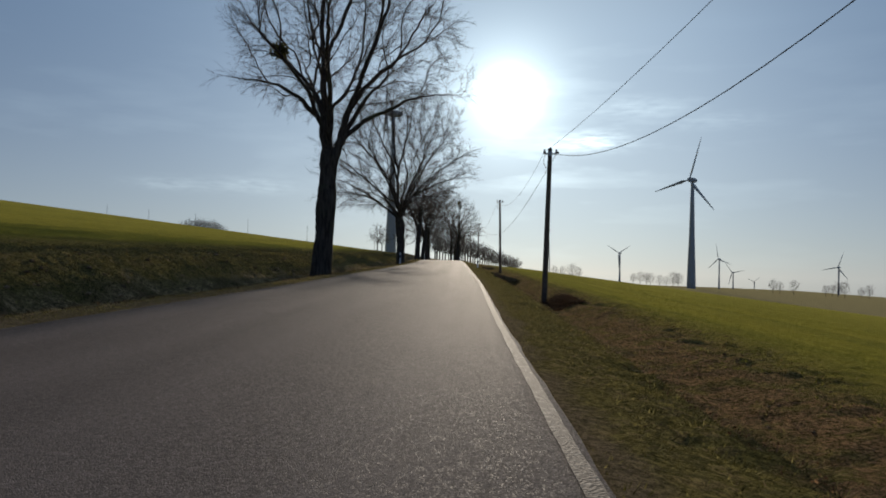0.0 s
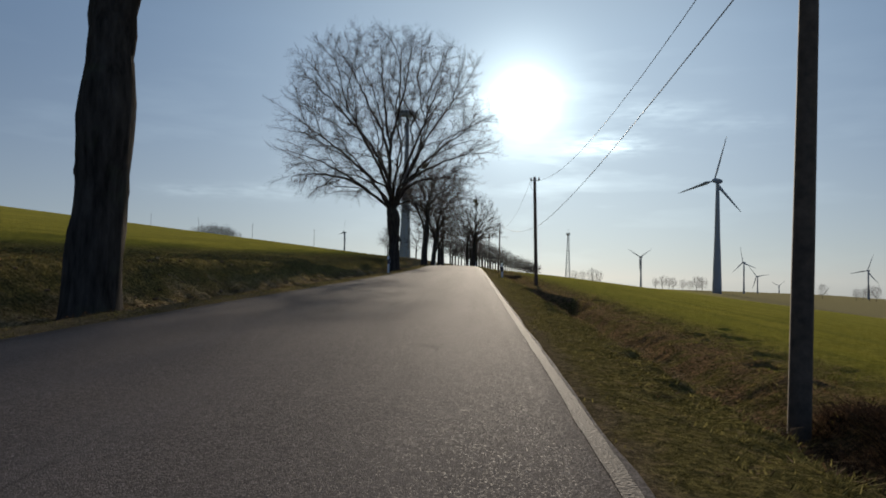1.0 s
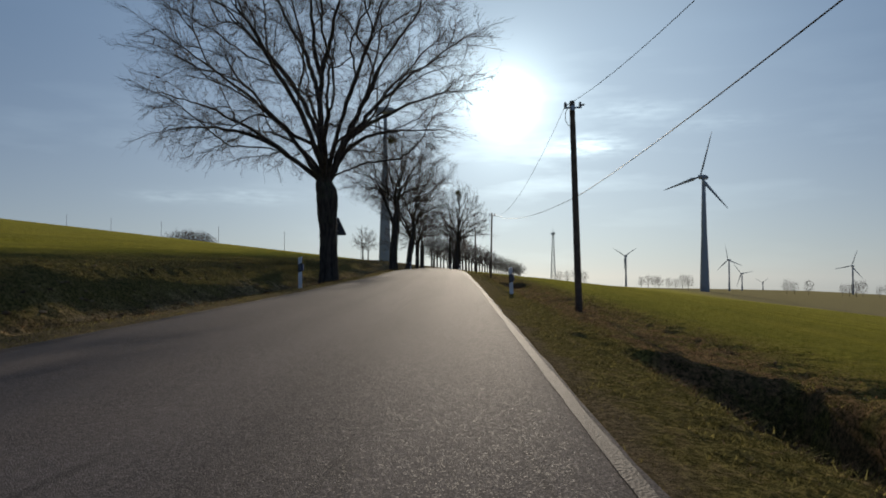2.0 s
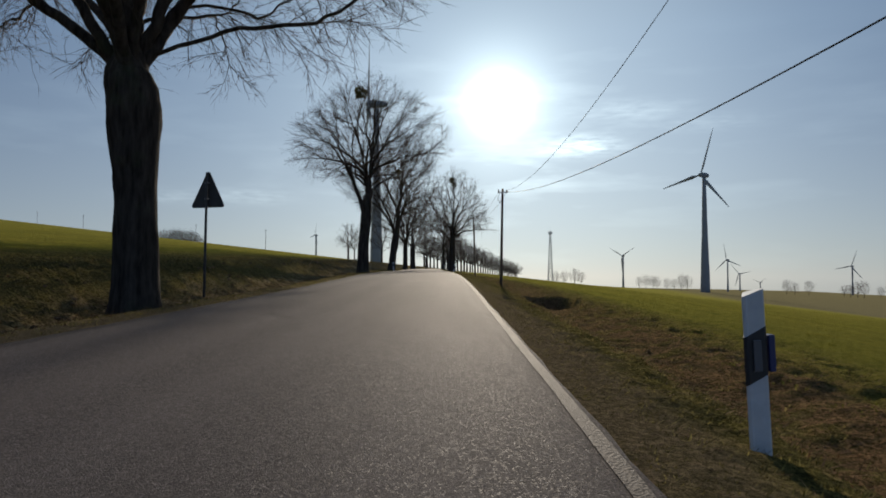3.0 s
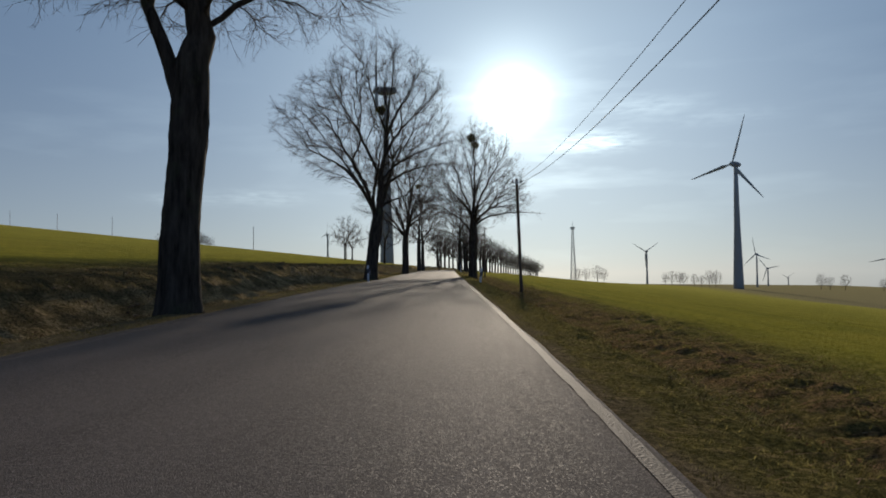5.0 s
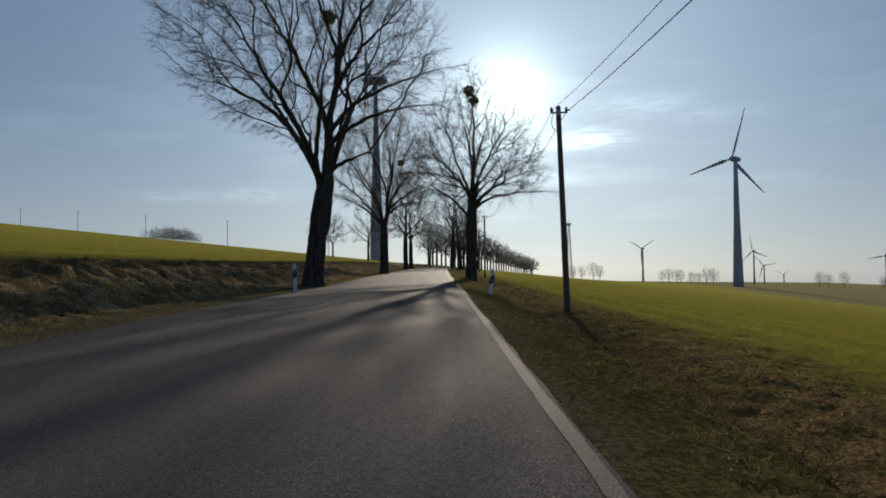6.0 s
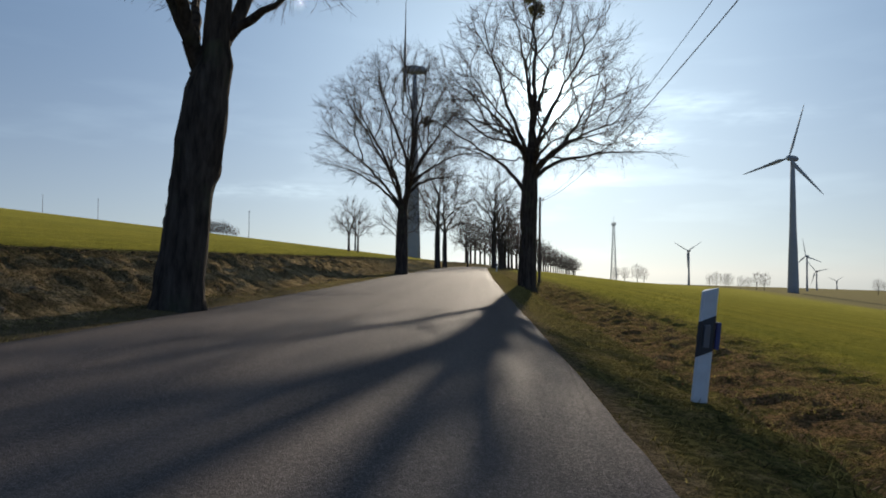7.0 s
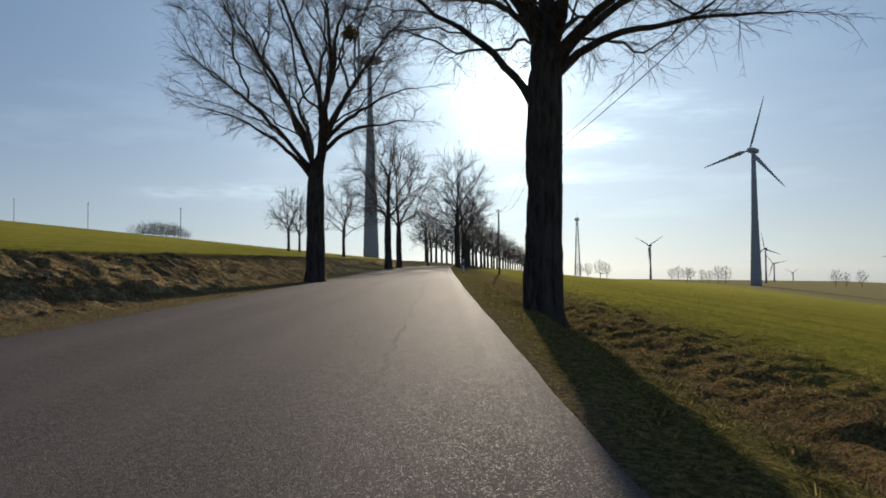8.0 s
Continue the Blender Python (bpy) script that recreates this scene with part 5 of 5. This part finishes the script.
def make_mast(x, y, top):
    z = ground_at(x, y)
    h = top - z
    m = empty("lattice_mast", Matrix.Translation((x, y, z)), "slender steel lattice radio mast with antennas at its top", "radio mast")
    half = lambda s: 2.3 * (1 - s) + 0.55 * s
    corners = ((-1, -1), (1, -1), (1, 1), (-1, 1))
    body = h * 0.9
    for cx, cy in corners:
        part("leg", rod((cx * half(0), cy * half(0), -3), (cx * half(1), cy * half(1), body), 0.2, 0.14), STEEL, m)
    n = 12
    for i in range(n):
        s0, s1 = i / n, (i + 1) / n
        bm = bmesh.new()
        for j in range(4):
            (ax, ay), (bx, by) = corners[j], corners[(j + 1) % 4]
            p, q = half(s0), half(s1)
            rod((ax * p, ay * p, body * s0), (bx * q, by * q, body * s1), 0.09, None, 4, bm)
            rod((bx * p, by * p, body * s0), (ax * q, ay * q, body * s1), 0.09, None, 4, bm)
            rod((ax * q, ay * q, body * s1), (bx * q, by * q, body * s1), 0.09, None, 4, bm)
        part("brace", bm, STEEL, m)
    for zc in (0.86, 0.9):
        part("platform", lathe([(1.6, body * zc / 0.9), (1.6, body * zc / 0.9 + 0.25)], 12), STEEL, m)
    for a in range(0, 360, 60):
        c, s = math.cos(radians(a)), math.sin(radians(a))
        part("antenna_panel", block((0.5, 0.5, 2.4), Matrix.Translation((1.5 * c, 1.5 * s, body * 0.98)), None, 0.05), WHITE_PLASTIC, m)
    part("aerial", rod((0, 0, body), (0, 0, h), 0.14, 0.07), STEEL, m)
    return m


make_mast(98.0, 710.0, 48.5)


# ---- far hedges and copses on the skyline ----
rng = random.Random(9)
SKYLINE = [(8.7, 900), (9.3, 930), (10.1, 900), (10.6, 940), (14.9, 950), (15.4, 1000), (15.9, 960), (16.2, 1000), (16.9, 980), (17.4, 1010), (17.9, 990), (18.3, 960),
           (25.0, 1050), (25.5, 1020), (26.4, 1040), (28.5, 1000), (28.9, 1040), (29.3, 1000), (29.7, 1030), (30.7, 1060), (31.2, 1030)]
for a, d in SKYLINE[1:]:
    x, y = d * math.sin(radians(a)), 29 + d * math.cos(radians(a))
    more(FAINT, x, y, rng.uniform(0, 360), rng.uniform(0.9, 1.35), "bare field tree on the hazy skyline")
for i in range(22):
    f = i / 21
    x, y = -336 + 38 * f + rng.uniform(-2, 2), 890 + 42 * f + 9 * (i % 2)
    more(COPSE, x, y, rng.uniform(0, 360), rng.uniform(0.9, 1.1) * (1.0 if 0.12 < f < 0.88 else 0.75))


# ---- grass, stalks and clods along the road ----
def tufts(name, count, u0, u1, y0, y1, height, blades, width, material, seed, droop, label, bias=1.0):
    """Loose blades in tufts between two offsets from the road's edge (negative: hill side), as one mesh."""
    rng = np.random.default_rng(seed)
    y = y0 + (y1 - y0) * rng.random(count)
    u = u0 + (u1 - u0) * rng.random(count) ** bias
    x = road_x(y) + np.where(u < 0, u - WIDTH - widen(y), u)
    keep = 1.6 * lumps(x, y) + 0.5 * value_noise(x, y, 0.16, 40) + rng.normal(0, 0.3, count) > -0.22
    y, u, x = y[keep], u[keep], x[keep]
    foot = np.stack([x, y, terrain(x, y) - 0.02], 1)
    n = len(foot)
    ang = rng.uniform(0, 2 * np.pi, (n, blades))
    h = rng.uniform(*height, (n, 1)) * rng.uniform(0.6, 1.1, (n, blades))
    out = np.stack([np.cos(ang), np.sin(ang), np.zeros_like(ang)], -1)
    side = np.stack([-np.sin(ang), np.cos(ang), np.zeros_like(ang)], -1) * width * rng.uniform(0.6, 1.3, (n, blades, 1))
    base = foot[:, None] + out * rng.uniform(0, 0.16, (n, blades, 1))
    bend = droop * rng.uniform(0.3, 1.2, (n, blades, 1)) * h[..., None]
    up = np.array([0, 0, 1.0])
    tip = base + out * bend + up * h[..., None] * max(0.35, 1 - 0.4 * droop)
    V = np.stack([base - side, base + side, tip], 2).reshape(-1, 3)
    Q = np.arange(n * blades)[:, None] * 3 + np.array([[0, 1, 2]])
    return tagged(new(name, mesh_np(name, V, Q, material, False)), label, "grass", kind="stuff")


tufts("verge_grass", 30000, 0.06, 1.4, -2, 100, (0.025, 0.085), 9, 0.0042, GRASS, 1, 1.1, "short rough grass on the road verge")
tufts("verge_grass", 5500, 1.4, 3.6, -2, 110, (0.035, 0.12), 9, 0.0046, GRASS, 15, 1.1, "sparse rough grass among the litter of the ditch")
tufts("verge_grass", 20000, 0.06, 3.2, 100, 185, (0.035, 0.12), 9, 0.0048, GRASS, 2, 1.1, "short rough grass on the road verge")
tufts("verge_grass", 17000, -0.95, -0.04, 0, 185, (0.035, 0.11), 9, 0.0048, GRASS, 3, 0.9, "short rough grass on the road verge")
tufts("dry_stalks", 30000, 1.2, 4.8, -2, 185, (0.05, 0.15), 6, 0.0052, STRAW, 4, 2.0, "dry brown stalks and leaf litter in the ditch")
tufts("dry_stalks", 9000, 0.05, 1.3, -2, 185, (0.02, 0.08), 6, 0.0046, STRAW, 14, 2.4, "dead brown grass lying on the verge")
tufts("verge_grass", 11000, -4.6, -2.0, 0, 100, (0.04, 0.12), 8, 0.005, GRASS, 16, 1.0, "rough dark grass on the upper bank")
tufts("dry_stalks", 4500, -2.1, -0.6, 0, 95, (0.05, 0.18), 6, 0.0052, STRAW, 17, 1.8, "dry brown stalks and leaf litter in the shallow ditch")
tufts("dry_stalks", 8000, -3.6, -0.6, 95, 185, (0.05, 0.18), 6, 0.0052, STRAW, 5, 1.8, "dry brown stalks and leaf litter on the bank")
tufts("grass_tussocks", 3300, 0.35, 5.5, 2, 170, (0.045, 0.13), 30, 0.0036, TUSSOCK, 8, 1.4, "drooping tussocks of rough grass on verge and ditch bank", 1.2)
tufts("grass_tussocks", 900, 1.5, 4.6, 2, 125, (0.08, 0.2), 34, 0.004, TUSSOCK, 10, 1.3, "rough green tussocks standing in the ditch")
tufts("grass_tussocks", 1500, -4.2, -0.3, 2, 170, (0.05, 0.15), 30, 0.0036, TUSSOCK, 9, 1.4, "drooping tussocks of rough grass on the bank")
tufts("crop_grass", 22000, 3.1, 13.0, -2, 185, (0.03, 0.09), 7, 0.005, CROP, 6, 0.8, "young green winter crop in tufts", 1.35)
for x, y in [p[:2] for p in POLES[1:5]] + [(2.3, 160.2)]:
    rng = np.random.default_rng(int(y))
    u = x - float(road_x(y))
    if y == 26.4:
        tufts("bramble_clump", 2600, u - 0.9, u + 0.9, y - 3.6, y + 0.5, (0.1, 0.36), 12, 0.006, SHADED_BRAMBLE, 77, 1.3, "tangle of dead brambles, darkened as shade, round the foot of a pole")
    tufts("weed_clump", 190, u - 0.7, u + 0.8, y - 0.8, y + 0.5, (0.07, 0.24), 8, 0.0035, STRAW, int(y), 1.5, "dead brown weeds round the foot of a pole or trunk")


def scatter(name, count, u0, u1, size, material, seed, flat, label):
    """Small crumbled lumps (or flat leaves) strewn between two offsets from the road's edge, as one mesh."""
    rng = np.random.default_rng(seed)
    y = -3 + 188 * rng.random(count)
    u = u0 + (u1 - u0) * rng.random(count)
    keep = value_noise(u, y, 1.7, seed) + 0.5 * value_noise(u, y, 0.6, seed + 1) + rng.normal(0, 0.35, count) > -0.1
    y, u = y[keep], u[keep]
    x = road_x(y) + np.where(u < 0, u - WIDTH - widen(y), u)
    n = len(x)
    c = np.stack([x, y, terrain(x, y)], 1)
    r = size[0] + (size[1] - size[0]) * rng.random(n) ** 2.5
    if flat:
        a, b = rng.normal(size=(n, 3)), rng.normal(size=(n, 3))
        a[:, 2] *= 0.8
        b[:, 2] *= 0.8
        a *= (r / np.linalg.norm(a, axis=1))[:, None]
        b *= (0.6 * r / np.linalg.norm(b, axis=1))[:, None]
        c[:, 2] += 0.02 + 0.04 * rng.random(n)
        V = np.stack([c - a, c - b, c + a, c + b], 1).reshape(-1, 3)
        Q = np.arange(n)[:, None] * 4 + np.array([[0, 1, 2, 3]])
        return tagged(new(name, mesh_np(name, V, Q, material, False)), label, "ground litter", kind="stuff")
    ico = bmesh.new()
    bmesh.ops.create_icosphere(ico, subdivisions=1, radius=1.0)
    base = np.array([v.co[:] for v in ico.verts])
    tri = np.array([[v.index for v in f.verts] for f in ico.faces])
    ico.free()
    form = base[None] * (1 + rng.normal(0, 0.22, (n, len(base), 1))) * rng.uniform(0.7, 1.3, (n, 1, 3)) * np.array([1, 1, 0.5])
    c[:, 2] += 0.3 * r
    V = (c[:, None] + form * r[:, None, None]).reshape(-1, 3)
    Q = (np.arange(n)[:, None, None] * len(base) + tri[None]).reshape(-1, 3)
    return tagged(new(name, mesh_np(name, V, Q, material, True)), label, "ground litter", kind="stuff")


def make_loose(name, dark, light):
    k = Mat(name, 1.0, 0.0, 0.0)
    isl = k.t.nodes.new("ShaderNodeNewGeometry").outputs["Random Per Island"]
    n = k.noise(30.0, 4.0)
    c = k.mix(isl, dark, light)
    k.color(k.mix(k.ramp(n, (0.4, 0.0), (0.7, 0.6)), c, tuple(0.5 * v for v in dark)))
    k.bump(n, 0.6, 0.02)
    return k.m


CLOD = make_loose("soil_clod", (0.07, 0.047, 0.03), (0.34, 0.24, 0.145))
LEAF = make_blades("dead_leaf", (0.03, 0.018, 0.011), (0.2, 0.12, 0.062))
scatter("soil_clods", 1500, 1.7, 4.6, (0.008, 0.03), CLOD, 21, False, "crumbled brown soil clods at the field's edge")
scatter("soil_clods", 3500, -3.4, -0.8, (0.015, 0.075), CLOD, 23, False, "crumbled brown soil clods on the bank")
scatter("dead_leaves", 60000, 1.0, 4.4, (0.007, 0.02), LEAF, 24, True, "dead brown leaves lying in the ditch")
scatter("dead_leaves", 34000, -4.2, -0.4, (0.01, 0.03), LEAF, 25, True, "dead brown leaves lying on the bank")
